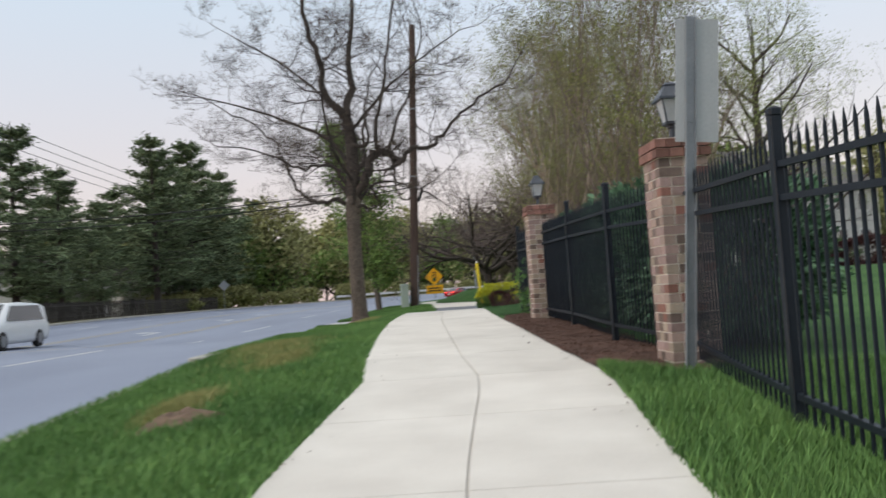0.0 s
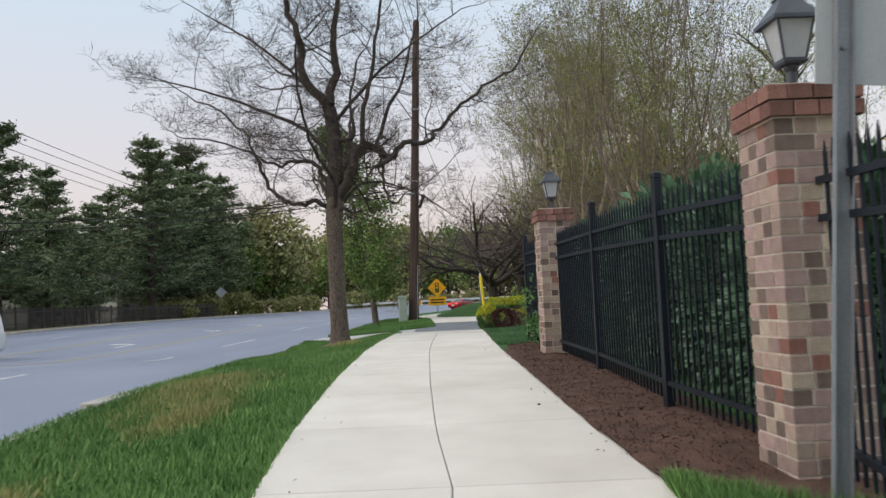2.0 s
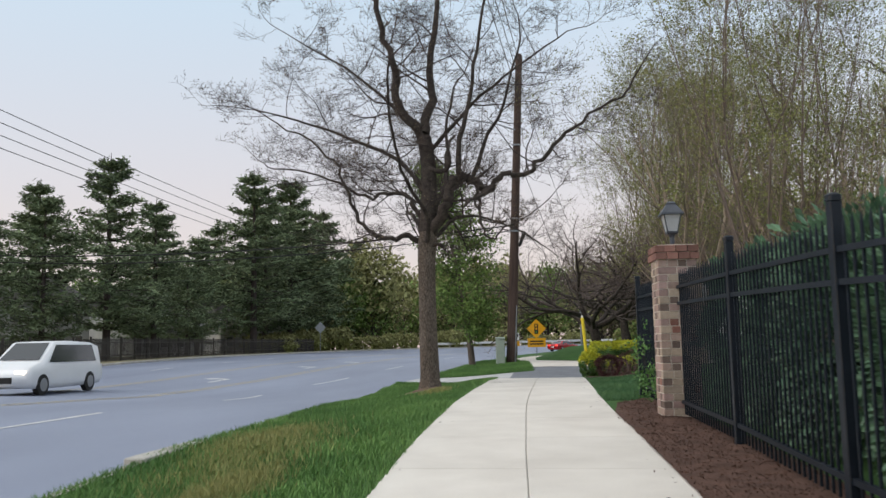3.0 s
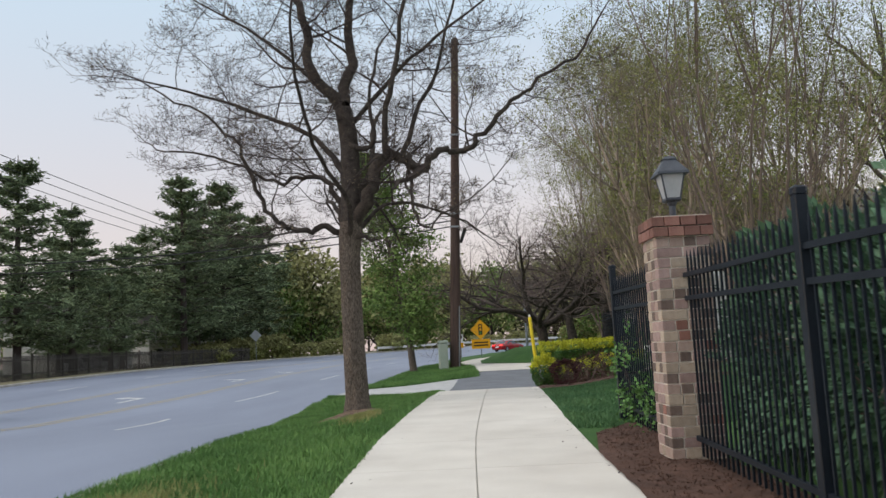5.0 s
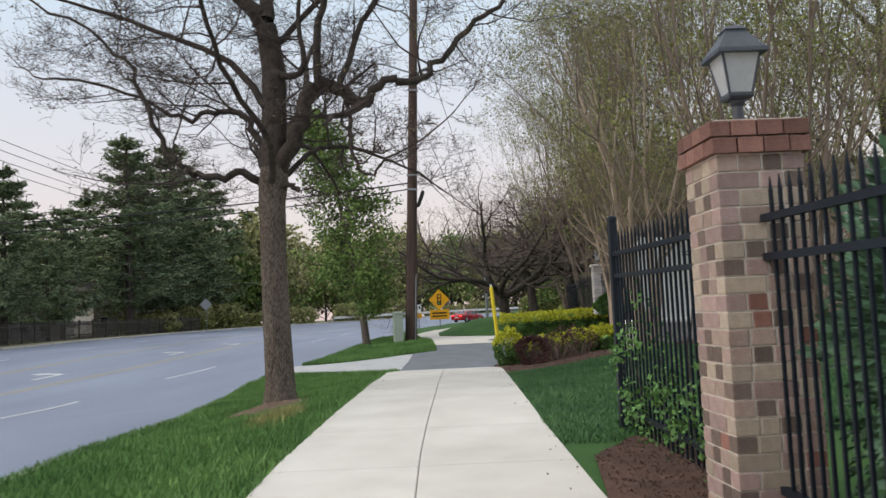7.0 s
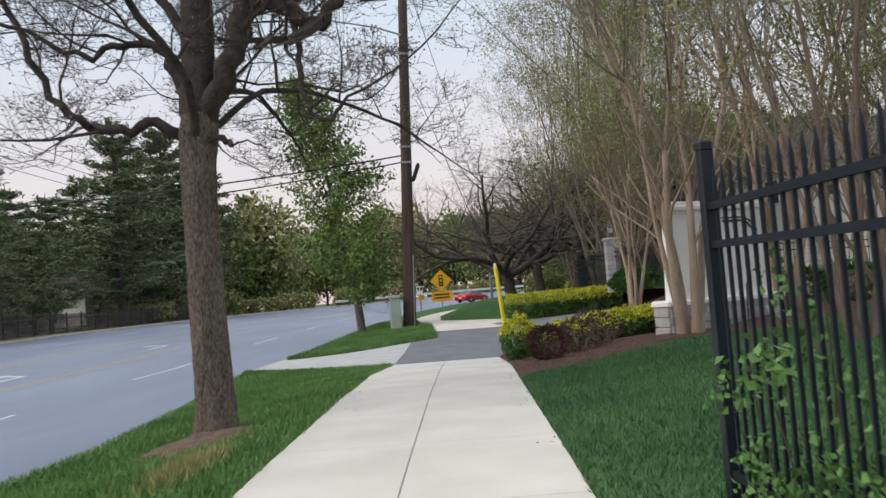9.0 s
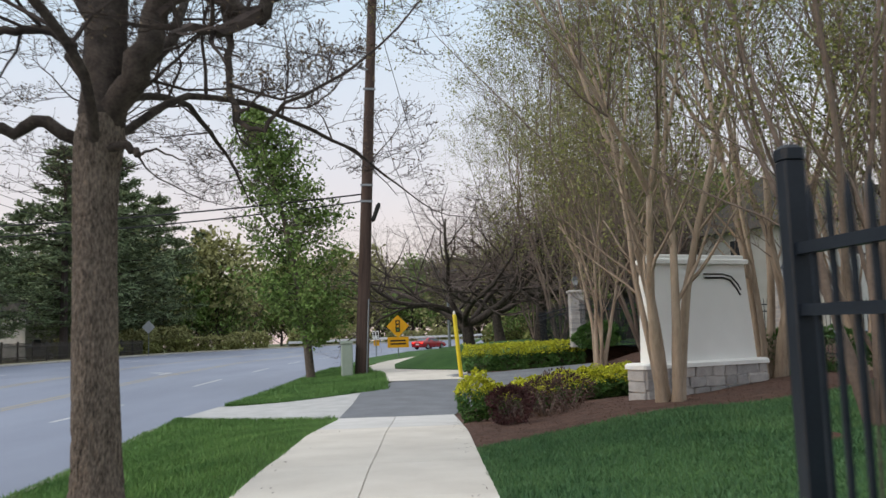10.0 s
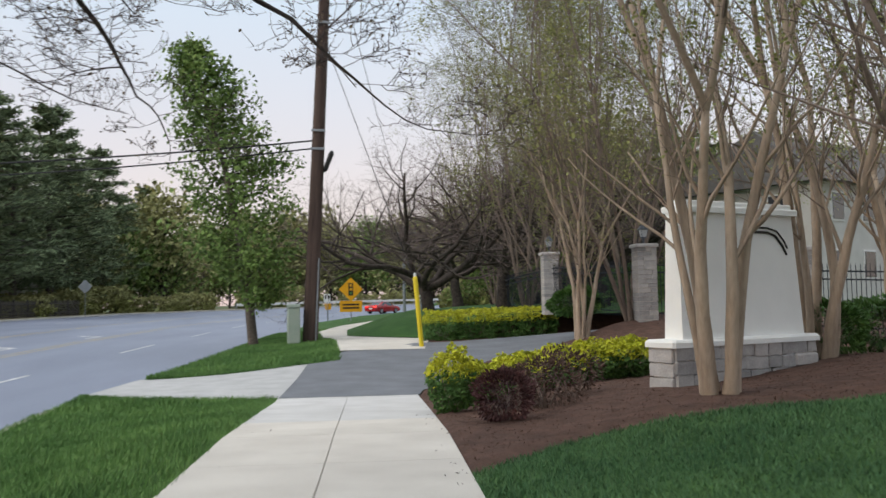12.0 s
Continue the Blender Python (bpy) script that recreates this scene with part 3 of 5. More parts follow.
def brick_pillar(x, y, turn, group):
    """A square pillar of coursed bricks with a two-course corbelled cap."""
    rng = random.Random(int(x * 100))
    at = thing("brick_pillar", "square pillar of mottled pink and tan brick with red cap", "pillar", group)
    at.matrix_world = pose(x, y, land(x, y) - 0.06, 0, 0, math.degrees(turn))
    s, c, courses = PIL, 0.090, 22
    part("mortar_core", *box(-s / 2 + 0.007, s / 2 - 0.007, -s / 2 + 0.007, s / 2 - 0.007, -0.1, courses * c + 0.18), M_MORTAR, at)
    h = c - 0.011
    made = {}

    def brick(cx, cy, lx, ly, z, mi, grow=0.0, m=None):
        key = (round(lx, 3), round(ly, 3), mi, m is None)
        if key not in made:
            made[key] = mesh("brick", *box(-lx / 2, lx / 2, -ly / 2, ly / 2, 0, h, 0.005), m or BRICKS[mi])
        ob = new("brick", made[key])
        ob.location = (cx + rng.uniform(-0.0015, 0.0015), cy + rng.uniform(-0.0015, 0.0015), z)
        ob.parent = at

    w = 0.11
    for k in range(courses):
        z = k * c
        # each course runs pinwheel; the split of a face changes from course to course
        long = s - w - 0.011
        for side in range(4):
            a = side * math.pi / 2
            pieces = [[(0, 0.118), (0.129, 0.225), (0.236, long)], [(0, 0.222), (0.233, long)], [(0, 0.10), (0.111, long)], [(0, 0.129), (0.14, 0.236), (0.247, long)]][(k * 3 + side + (k // 4)) % 4]
            for e0, e1 in pieces:
                if e1 - e0 < 0.03:
                    continue
                mid_x = -s / 2 + (w + 0.011 if k % 2 else 0) + 0.5 * (e0 + e1)
                cx, cy, lx, ly = mid_x, -s / 2 + w / 2, e1 - e0, w
                px, py = cx * math.cos(a) - cy * math.sin(a), cx * math.sin(a) + cy * math.cos(a)
                if side % 2:
                    lx, ly = ly, lx
                short = (e1 - e0) < 0.105
                mi = rng.choices(range(5), (1.5, 1.5, 2.5, 9, 1) if short else (7, 7, 0.5, 0.3, 8))[0]
                brick(px, py, lx, ly, z, mi)
    for k, g in ((courses, 0.03), (courses + 1, 0.03)):
        z, S = k * c, s + 2 * g
        for side in range(4):
            a = side * math.pi / 2
            n = 3
            L = (S - w) / n
            for i in range(n):
                cx, cy = -S / 2 + (w if k % 2 else 0) + L * (i + 0.5), -S / 2 + w / 2
                px, py = cx * math.cos(a) - cy * math.sin(a), cx * math.sin(a) + cy * math.cos(a)
                lx, ly = (L - 0.008, w) if side % 2 == 0 else (w, L - 0.008)
                brick(px, py, lx, ly, z, 0, g, M_CAP)
    zt = (courses + 2) * c
    part("mortar_top", [(-s / 2 - 0.02, -s / 2 - 0.02, zt - 0.012), (s / 2 + 0.02, -s / 2 - 0.02, zt - 0.012), (s / 2 + 0.02, s / 2 + 0.02, zt - 0.012), (-s / 2 - 0.02, s / 2 + 0.02, zt - 0.012), (0, 0, zt + 0.03)],
         [(0, 1, 4), (1, 2, 4), (2, 3, 4), (3, 0, 4)], M_CAP, at)
    return land(x, y) - 0.06 + zt


def lantern(x, y, z, turn):
    """A four-sided tapered lantern on a short stem."""
    at = thing("lantern", "dark metal four-sided lantern with frosted panes, unlit", "lantern", "lanterns on the pillars")
    at.matrix_world = pose(x, y, z - 0.03, 0, 0, math.degrees(turn)) @ Matrix.Diagonal((0.70, 0.70, 0.92, 1))
    part("stem", *lathe([(0.075, 0), (0.075, 0.02), (0.045, 0.04), (0.042, 0.16), (0.06, 0.18), (0.06, 0.20)], 14), M_LAMP, at, smooth=False)

    def frustum(r0, z0, r1, z1):
        V = [(-r0, -r0, z0), (r0, -r0, z0), (r0, r0, z0), (-r0, r0, z0), (-r1, -r1, z1), (r1, -r1, z1), (r1, r1, z1), (-r1, r1, z1)]
        return V, [(3, 2, 1, 0), (4, 5, 6, 7), (0, 1, 5, 4), (1, 2, 6, 5), (2, 3, 7, 6), (3, 0, 4, 7)]

    part("base_tray", *join(frustum(0.085, 0.20, 0.10, 0.215), frustum(0.10, 0.215, 0.10, 0.235)), M_LAMP, at)
    r0, r1, z0, z1 = 0.088, 0.148, 0.235, 0.46
    for k in range(4):
        m = Matrix.Rotation(k * math.pi / 2, 4, "Z")
        part("pane", *moved(([(-r0, -r0, z0), (r0, -r0, z0), (r1, -r1, z1), (-r1, -r1, z1), (-r0, -r0 + 0.005, z0), (r0, -r0 + 0.005, z0), (r1, -r1 + 0.005, z1), (-r1, -r1 + 0.005, z1)],
                             [(0, 1, 2, 3), (7, 6, 5, 4)]), m), M_FROST, at)
        t = Tubes()
        t.add([(r0, r0, z0 - 0.01), (r1, r1, z1 + 0.01)], [0.011, 0.011], 6)
        part("corner_bar", *moved((t.V, t.F), m), M_LAMP, at)
    part("roof", *join(frustum(0.20, 0.46, 0.195, 0.485), frustum(0.19, 0.485, 0.085, 0.60), frustum(0.085, 0.60, 0.075, 0.62), frustum(0.09, 0.62, 0.05, 0.65)), M_LAMP, at)
    return at


for x, y in (P1, P2):
    top = brick_pillar(x, y, yaw_f, "brick pillars in the iron fence")
    lantern(x, y, top, yaw_f)

# road sign seen from behind, beside the first pillar
at = thing("road_sign", "back of a tall pale metal road sign on a steel post", "road sign")
at.matrix_world = pose(1.90, 6.45, land(1.90, 6.45), 0, 4.5, 0)
U = [(-0.045, -0.02), (-0.045, 0.02), (0.045, 0.02), (0.045, -0.02), (0.037, -0.02), (0.037, 0.012), (-0.037, 0.012), (-0.037, -0.02)]
part("post", [(a, b, z) for z in (-0.3, 3.14) for a, b in U], [(i, (i + 1) % 8, 8 + (i + 1) % 8, 8 + i) for i in range(8)] + [(0, 1, 6, 7), (1, 2, 5, 6), (2, 3, 4, 5), (15, 14, 9, 8), (14, 13, 10, 9), (13, 12, 11, 10)], M_GALV, at)
part("sign_plate", *box(-0.13, 0.25, 0.022, 0.027, 2.02, 3.12, 0.002), M_ALU, at, "bare grey aluminium back of the plate")
for z in (2.2, 2.94):
    part("bolt", *moved(lathe([(0.012, 0), (0.012, 0.012)], 6), pose(0, 0.006, z, 90, 0, 0)), M_GALV, at)

# utility pole with its fittings
PX, PY = -2.31, 51.0
at = thing("utility_pole", "tall dark weathered wooden utility pole leaning slightly", "utility pole")
at.matrix_world = pose(PX, PY, land(PX, PY), 0, 2.9, 0)
part("pole", *lathe([(0.30, -0.5), (0.29, 0.2), (0.25, 6), (0.21, 13), (0.19, 17.5), (0.10, 17.6)], 18), M_POLE, at, smooth=True)
part("ground_conduit", *lathe([(0.03, 0), (0.03, 3.2)], 8, 0.22, -0.22), M_GALV, at)
part("cable_closure", *moved(join(lathe([(0.02, -0.45), (0.09, -0.35), (0.10, 0.3), (0.05, 0.42)], 10)), pose(0.42, -0.1, 6.9, 0, 18, 0)), M_BLACK, at, "black cable splice hanging at the pole")
for z in (7.3, 8.0, 12.2):
    part("clamp", *box(-0.27, 0.27, -0.26, -0.18, z, z + 0.09, 0.01), M_GALV, at)
t = Tubes()
arm = [(-0.1, -0.2, 13.1), (-1.2, -0.6, 13.35), (-4.2, -1.8, 13.55), (-6.3, -2.6, 13.5)]
t.add(arm, [0.04, 0.035, 0.03, 0.03], 8)
part("lamp_arm", t.V, t.F, M_GALV, at)
part("street_light_head", *moved(lathe([(0.02, -0.35), (0.10, -0.3), (0.14, 0), (0.12, 0.25), (0.04, 0.38)], 10), pose(-6.55, -2.7, 13.45, 0, 90, 22)), M_ALU, at, "grey cobra-head street light")


def wire(a, b, sag, radius, name="overhead_cable", label="thin black overhead cable strung between poles"):
    t = Tubes()
    a, b = Vector(a), Vector(b)
    pts = [a.lerp(b, k / 24) - Vector((0, 0, sag * 4 * (k / 24) * (1 - k / 24))) for k in range(25)]
    t.add(pts, [radius] * 25, 5)
    tagged(part(name, t.V, t.F, M_BLACK), label, "cable", "overhead cables")


top = lambda z: (PX + z * math.sin(radians(2.9)) , PY, land(PX, PY) + z)
wire(top(7.7), (-44, 51.6, 8.1), 1.0, 0.035)
wire(top(7.4), (-44, 52.0, 7.9), 1.2, 0.03)
for k, z in enumerate((15.2, 16.2, 17.2)):
    wire(top(z), (-4.6, -40, z + 0.3), 1.5, 0.02)
    if k == 1:
        wire(top(z), (6, 150, z - 1), 1.5, 0.02)
for k in range(4):
    wire((-33, 20, 14.5 + k * 0.8), (-36, 150, 15.2 + k * 0.8), 0.8, 0.028)
wire(top(11.8), (1.55, 47.5, land(1.55, 47.5) + 2.1), 0.0, 0.014, "guy_wire", "taut steel guy wire from the pole to the ground")

at = thing("guy_wire_guard", "tall bright yellow plastic guard on the guy wire", "guy guard")
at.matrix_world = pose(1.70, 47.55, land(1.70, 47.55) - 0.02, 0, -4.5, 0)
part("guard_tube", *lathe([(0.075, 0), (0.08, 0.02), (0.08, 2.35), (0.06, 2.42)], 12), M_YGUARD, at, smooth=True)
part("guard_cap", *lathe([(0.05, 2.42), (0.05, 2.50), (0.02, 2.55)], 10), M_WHITE, at)

at = thing("utility_cabinet", "pale green metal utility cabinet at the pole", "utility cabinet")
at.matrix_world = pose(-2.88, 50.6, land(-2.88, 50.6), 0, 0, 8)
part("body", *box(-0.23, 0.23, -0.3, 0.3, -0.05, 1.40, 0.03), M_CAB, at)
part("lid", *box(-0.25, 0.25, -0.33, 0.33, 1.40, 1.52, 0.03), M_CAB, at)
part("door", *box(-0.19, 0.19, -0.315, -0.302, 0.1, 1.32, 0.003), M_CAB, at)


# ---------------------------------------------------------------- trees
def wander(p, d, length, steps, rng, curl, up):
    """A crooked line from p."""
    pts, p, d = [Vector(p)], Vector(p), Vector(d).normalized()
    for _ in range(steps):
        d = (d + Vector((rng.gauss(0, curl), rng.gauss(0, curl), rng.gauss(0, curl) + up))).normalized()
        p = p + d * (length / steps)
        pts.append(p.copy())
    return pts


def grow(tubes, tips, p, d, length, radius, level, rng, spec):
    """A branch and, by spec, its side branches. spec: per level (steps, curl, up, children, spread, ratio, sides)."""
    steps, curl, up, kids, spread, ratio, sides = spec[level]
    pts = wander(p, d, length, steps, rng, curl, up)
    n = len(pts)
    tubes[min(level, len(tubes) - 1)].add(pts, [radius * (1 - 0.72 * k / (n - 1)) for k in range(n)], sides)
    if level + 1 >= len(spec):
        tips.append((pts[-1], pts[-2]))
        return
    side_shoots(tubes, tips, pts, length, radius, level, rng, spec)


def side_shoots(tubes, tips, pts, length, radius, level, rng, spec, first=0.25):
    kids, spread, ratio = spec[level][3:6]
    n = len(pts)
    for k in range(kids):
        f = first + (1 - first) * (k + rng.random()) / kids
        i = min(n - 2, int(f * (n - 1)))
        q = pts[i].lerp(pts[i + 1], f * (n - 1) - i)
        axis = (pts[i + 1] - pts[i]).normalized()
        out = axis.cross(Vector((rng.gauss(0, 1), rng.gauss(0, 1), rng.gauss(0, 1)))).normalized()
        dd = (axis * (1 - spread) + out * spread).normalized()
        dd.z = max(dd.z, -0.1)
        grow(tubes, tips, q, dd, length * ratio * rng.uniform(0.7, 1.25) * (1.15 - 0.5 * f), max(0.004, radius * (1 - 0.72 * f) * 0.55), level + 1, rng, spec)


def limb(tubes, pts, r0, r1, sides=9, jitter=0.0, rng=None):
    """A smooth thick limb through a few points."""
    P = [Vector(p) for p in pts]
    out = []
    for k in range(len(P) - 1):
        a, b, c, d = P[max(k - 1, 0)], P[k], P[k + 1], P[min(k + 2, len(P) - 1)]
        for s in range(4):
            t = s / 4
            out.append(0.5 * (2 * b + (c - a) * t + (2 * a - 5 * b + 4 * c - d) * t * t + (3 * b - a - 3 * c + d) * t ** 3))
    out.append(P[-1])
    if rng:
        out = [o + Vector((rng.gauss(0, jitter), rng.gauss(0, jitter), rng.gauss(0, jitter))) for o in out]
    n = len(out)
    tubes[0].add(out, [r0 + (r1 - r0) * k / (n - 1) for k in range(n)], sides)
    return out


def street_tree():
    """The bare maple on the verge: short trunk, knuckled crooked limbs, fine twigs."""
    rng = random.Random(5)
    x, y = -2.69, 22.85
    at = thing("street_tree", "bare spring street tree with grey furrowed bark and crooked limbs", "tree")
    at.matrix_world = pose(x, y, land(x, y) - 0.12) @ Matrix.Diagonal((1.1, 1.1, 1.03, 1))
    T = [Tubes(), Tubes()]
    foot = Tubes()
    tips = []
    hs = (-0.2, 0.02, 0.18, 0.5, 1.3, 2.3, 3.05, 3.4, 3.6)
    sides, rings = 100, 200
    for j in range(rings + 1):
        z = -0.2 + 3.8 * j / rings
        r = float(np.interp(z, hs, (0.34, 0.28, 0.225, 0.195, 0.18, 0.17, 0.18, 0.20, 0.17)))
        cx = float(np.interp(z, hs, (0, 0.02, 0.01, 0, -0.02, -0.03, -0.03, 0, 0.01)))
        for i in range(sides):
            a = 2 * math.pi * i / sides
            ca, sa = math.cos(a), math.sin(a)
            flare = 1 + 0.16 * sm(0.45, 0.0, z) * math.cos(5 * a + 1)
            warp = 0.5 * noise.noise((ca * 1.2, sa * 1.2, z * 3.5))
            ridge = abs(noise.noise((ca * 4.6 + warp, sa * 4.6 + warp, z * 2.6)))
            d = r * flare + 0.022 * min(ridge * 3, 0.7) - 0.012 + 0.004 * noise.noise((ca * 14, sa * 14, z * 40))
            foot.V.append((cx + d * ca, d * sa, z))
    foot.F += [(j * sides + i, j * sides + (i + 1) % sides, (j + 1) * sides + (i + 1) % sides, (j + 1) * sides + i) for j in range(rings) for i in range(sides)]
    spec = [(7, 0.16, 0.05, 7, 0.55, 0.62, 6), (6, 0.17, 0.06, 6, 0.6, 0.6, 5), (5, 0.2, 0.05, 5, 0.6, 0.6, 3), (4, 0.2, 0.04, 4, 0.6, 0.6, 3), (3, 0.2, 0.05, 0, 0.6, 0.5, 3)]
    limbs = [
        ([(0, 0, 3.4), (0.03, 0.05, 4.2), (0.02, 0.1, 4.8), (-0.06, 0.1, 5.3)], 0.18, 0.15, 0),
        ([(-0.06, 0.1, 5.3), (-0.35, 0.0, 5.6), (-0.62, -0.1, 5.95), (-0.72, -0.1, 6.7), (-0.95, -0.2, 7.6), (-0.9, -0.2, 9.2)], 0.12, 0.04, 8),
        ([(-0.06, 0.1, 5.3), (0.08, 0.2, 6.0), (0.05, 0.3, 6.7), (0.25, 0.4, 7.9), (0.2, 0.3, 9.4)], 0.11, 0.035, 8),
        ([(0.05, 0, 3.45), (0.3, -0.1, 3.85), (0.5, -0.1, 4.3), (0.68, -0.1, 4.52), (0.95, -0.05, 4.45), (1.2, 0, 4.28), (1.38, 0, 4.32)], 0.125, 0.075, 3),
        ([(1.3, 0, 4.3), (1.6, 0.1, 4.55), (2.1, 0.2, 4.55), (2.4, 0.3, 4.85), (2.9, 0.4, 5.3), (3.4, 0.5, 5.65), (4.3, 0.5, 6.1)], 0.07, 0.025, 9),
        ([(0.68, -0.1, 4.5), (0.75, -0.3, 5.2), (0.98, -0.4, 5.9), (1.2, -0.5, 7.0), (1.5, -0.5, 8.4)], 0.06, 0.02, 7),
        ([(0.95, -0.05, 4.45), (1.2, 0.3, 5.2), (1.6, 0.5, 5.9), (2.0, 0.7, 7.2)], 0.05, 0.02, 7),
        ([(1.05, 0, 4.35), (1.1, -0.1, 3.95), (1.15, -0.2, 3.6), (1.35, -0.3, 3.35), (1.6, -0.3, 3.55), (2.2, -0.4, 3.8)], 0.036, 0.012, 4),
        ([(-0.1, 0, 3.3), (-0.4, -0.1, 3.5), (-0.75, -0.2, 3.45), (-1.12, -0.2, 3.55), (-1.5, -0.3, 3.9), (-1.72, -0.3, 4.6), (-2.2, -0.3, 5.1), (-3.1, -0.4, 5.6)], 0.066, 0.016, 10),
        ([(-0.08, 0, 3.4), (-0.25, 0.2, 3.95), (-0.55, 0.3, 4.3), (-1.0, 0.4, 4.35), (-1.4, 0.5, 4.3), (-2.3, 0.6, 4.7), (-3.5, 0.7, 5.0)], 0.062, 0.016, 9),
        ([(0.0, 0.1, 3.4), (-0.1, 0.7, 3.9), (0.2, 1.4, 4.6), (0.1, 2.2, 5.4), (0.3, 3.0, 6.0)], 0.09, 0.025, 7),
        ([(0.0, -0.1, 3.3), (0.1, -0.6, 3.7), (-0.2, -1.3, 4.3), (-0.3, -2.2, 4.9), (-0.2, -3.2, 5.7)], 0.05, 0.018, 8),
        ([(0.06, -0.1, 3.3), (0.28, -0.15, 3.28), (0.4, -0.2, 3.2)], 0.045, 0.03, 0),
        ([(0.38, -0.2, 3.2), (0.6, -0.4, 3.18), (0.85, -0.5, 3.05)], 0.014, 0.005, 0),
        ([(0.1, 0.05, 3.4), (0.5, 0.8, 3.9), (1.1, 1.8, 4.0), (1.9, 2.8, 3.8), (2.5, 3.6, 3.5)], 0.045, 0.010, 7),
        ([(-0.05, 0.0, 4.3), (-0.6, 0.2, 4.9), (-1.5, 0.3, 5.3), (-2.6, 0.3, 5.7), (-3.8, 0.2, 6.0)], 0.06, 0.014, 10),
        ([(-0.06, 0.1, 5.2), (-0.8, 0.4, 6.0), (-1.9, 0.5, 6.8), (-3.0, 0.4, 7.4)], 0.05, 0.012, 9),
        ([(0.02, 0.1, 5.0), (0.9, 0.4, 5.9), (1.9, 0.5, 6.6), (3.0, 0.4, 7.2)], 0.05, 0.012, 9),
        ([(0.0, 0.1, 3.4), (-0.1, 0.9, 3.9), (0.1, 1.9, 4.15), (0.3, 2.9, 3.95), (0.45, 3.7, 3.6)], 0.06, 0.012, 9),
        ([(-0.05, 0.1, 3.5), (-0.5, 1.0, 4.0), (-0.8, 2.2, 4.2), (-0.7, 3.4, 3.8)], 0.05, 0.012, 8),
        ([(0.03, 0, 4.7), (0.35, 0, 4.65), (0.5, -0.1, 4.85), (0.42, 0, 5.4), (0.6, 0.1, 6.2)], 0.06, 0.02, 6),
    ]
    for pts, r0, r1, kids in limbs:
        pts = [(a, b, 3.4 + (c - 3.4) * (1.25 if c > 3.4 else 1)) for a, b, c in pts]
        line = limb(T, pts, r0, r1, 10, 0.0 if r0 > 0.14 else 0.036 if r0 > 0.06 else 0.012, rng)
        if kids:
            sp = [(0, 0, 0, kids, 0.72, 0.62, 0)] + spec[1:]
            side_shoots([T[0], T[1]], tips, line, 2.6 if kids > 4 else 1.4, max(r1, 0.028) * 1.7, 0, rng, sp)
            grow([T[1], T[1]], tips, line[-1], line[-1] - line[-2], 1.3, r1, 1, rng, spec)
    part("trunk", foot.V, foot.F, M_BARK, at, "grey furrowed bark", True)
    # limbs darker than the trunk: their shade against the sky is in the colour
    part("crooked_limb_crown", T[0].V, T[0].F, M_LIMB, at, "", True)
    part("fine_branching", T[1].V, T[1].F, M_TWIG, at)
    c = [p for p, _ in tips]
    Vl, Fl = leaves([tuple(p) for p in c], 0.035, 4, 0.6)
    part("bud_haze", Vl, Fl, M_BROWNBUD, at)
    return at


street_tree()


def vase_tree(name, seed, height, stems, label, spread=0.35, twig=M_CTWIG, bark=M_CRAPE, buds=M_BUD, r=0.06, nbuds=3, budsize=0.06, group="", dense=1.0):
    """A tree of many smooth stems that rise from one foot and fan out."""
    rng = random.Random(seed)
    at = thing(name, label, "tree", group)
    T, tips = [Tubes(), Tubes()], []
    spec = [(8, 0.05, 0.05, int(6 * dense), 0.38, 0.55, 7), (6, 0.09, 0.06, int(5 * dense), 0.45, 0.6, 4), (5, 0.12, 0.05, 5, 0.5, 0.6, 3), (3, 0.15, 0.05, 0, 0.5, 0.5, 3)]
    for k in range(stems):
        a = 2 * math.pi * (k + rng.uniform(-0.3, 0.3)) / stems
        lean = spread * rng.uniform(0.5, 1.2)
        foot = Vector((0.10 * math.cos(a), 0.10 * math.sin(a), -0.1)) * (r / 0.06)
        d = Vector((math.cos(a) * lean, math.sin(a) * lean, 1))
        h = height * rng.uniform(0.45, 0.6)
        pts = wander(foot, d, h, 9, rng, 0.05, 0.02)
        rr = r * rng.uniform(0.75, 1.2)
        own = Tubes()
        own.add(pts, [rr * (1.35 if i == 0 else 1 - 0.55 * i / 9) for i in range(10)], 9)
        part("stem", own.V, own.F, bark, at, "", True)
        side_shoots([T[0], T[0], T[1], T[1]], tips, pts, height * 0.5, rr, 0, rng, spec, 0.4)
        for _ in range(2):
            dd = (pts[-1] - pts[-2]).normalized() + Vector((rng.gauss(0, 0.25), rng.gauss(0, 0.25), 0.2))
            grow([T[0], T[1], T[1], T[1]], tips, pts[-1], dd, height * 0.45, rr * 0.5, 0, rng, spec)
    part("branching", T[0].V, T[0].F, bark, at, "", True)
    part("fine_branching", T[1].V, T[1].F, twig, at)
    rr = np.random.default_rng(seed)
    c = np.repeat(np.array([tuple(p) for p, _ in tips]), nbuds, 0)
    c = c + rr.normal(scale=0.10, size=c.shape)
    part("bud_haze", *leaves(c, budsize, seed, 0.55), buds, at)
    return at


# crape myrtles in the bed and by the sign
LC = "multi-stemmed crape myrtle with smooth tan bark, barely in bud"
G = "crape myrtles in the bed"
cm = vase_tree("crape_myrtle", 11, 7.4, 5, LC, 0.19, r=0.084, group=G, dense=0.85)
cm.location = on(3.98, 28.15, -0.05)
for x, y, turn, k in ((6.95, 31.4, 70, 1.1), (9.9, 33.6, 200, 1.1), (5.85, 42.0, 130, 0.85), (8.9, 29.9, 300, 1.0)):
    c = copy_thing(cm, pose(x, y, land(x, y) - 0.05, 0, 0, turn) @ Matrix.Scale(k, 4))
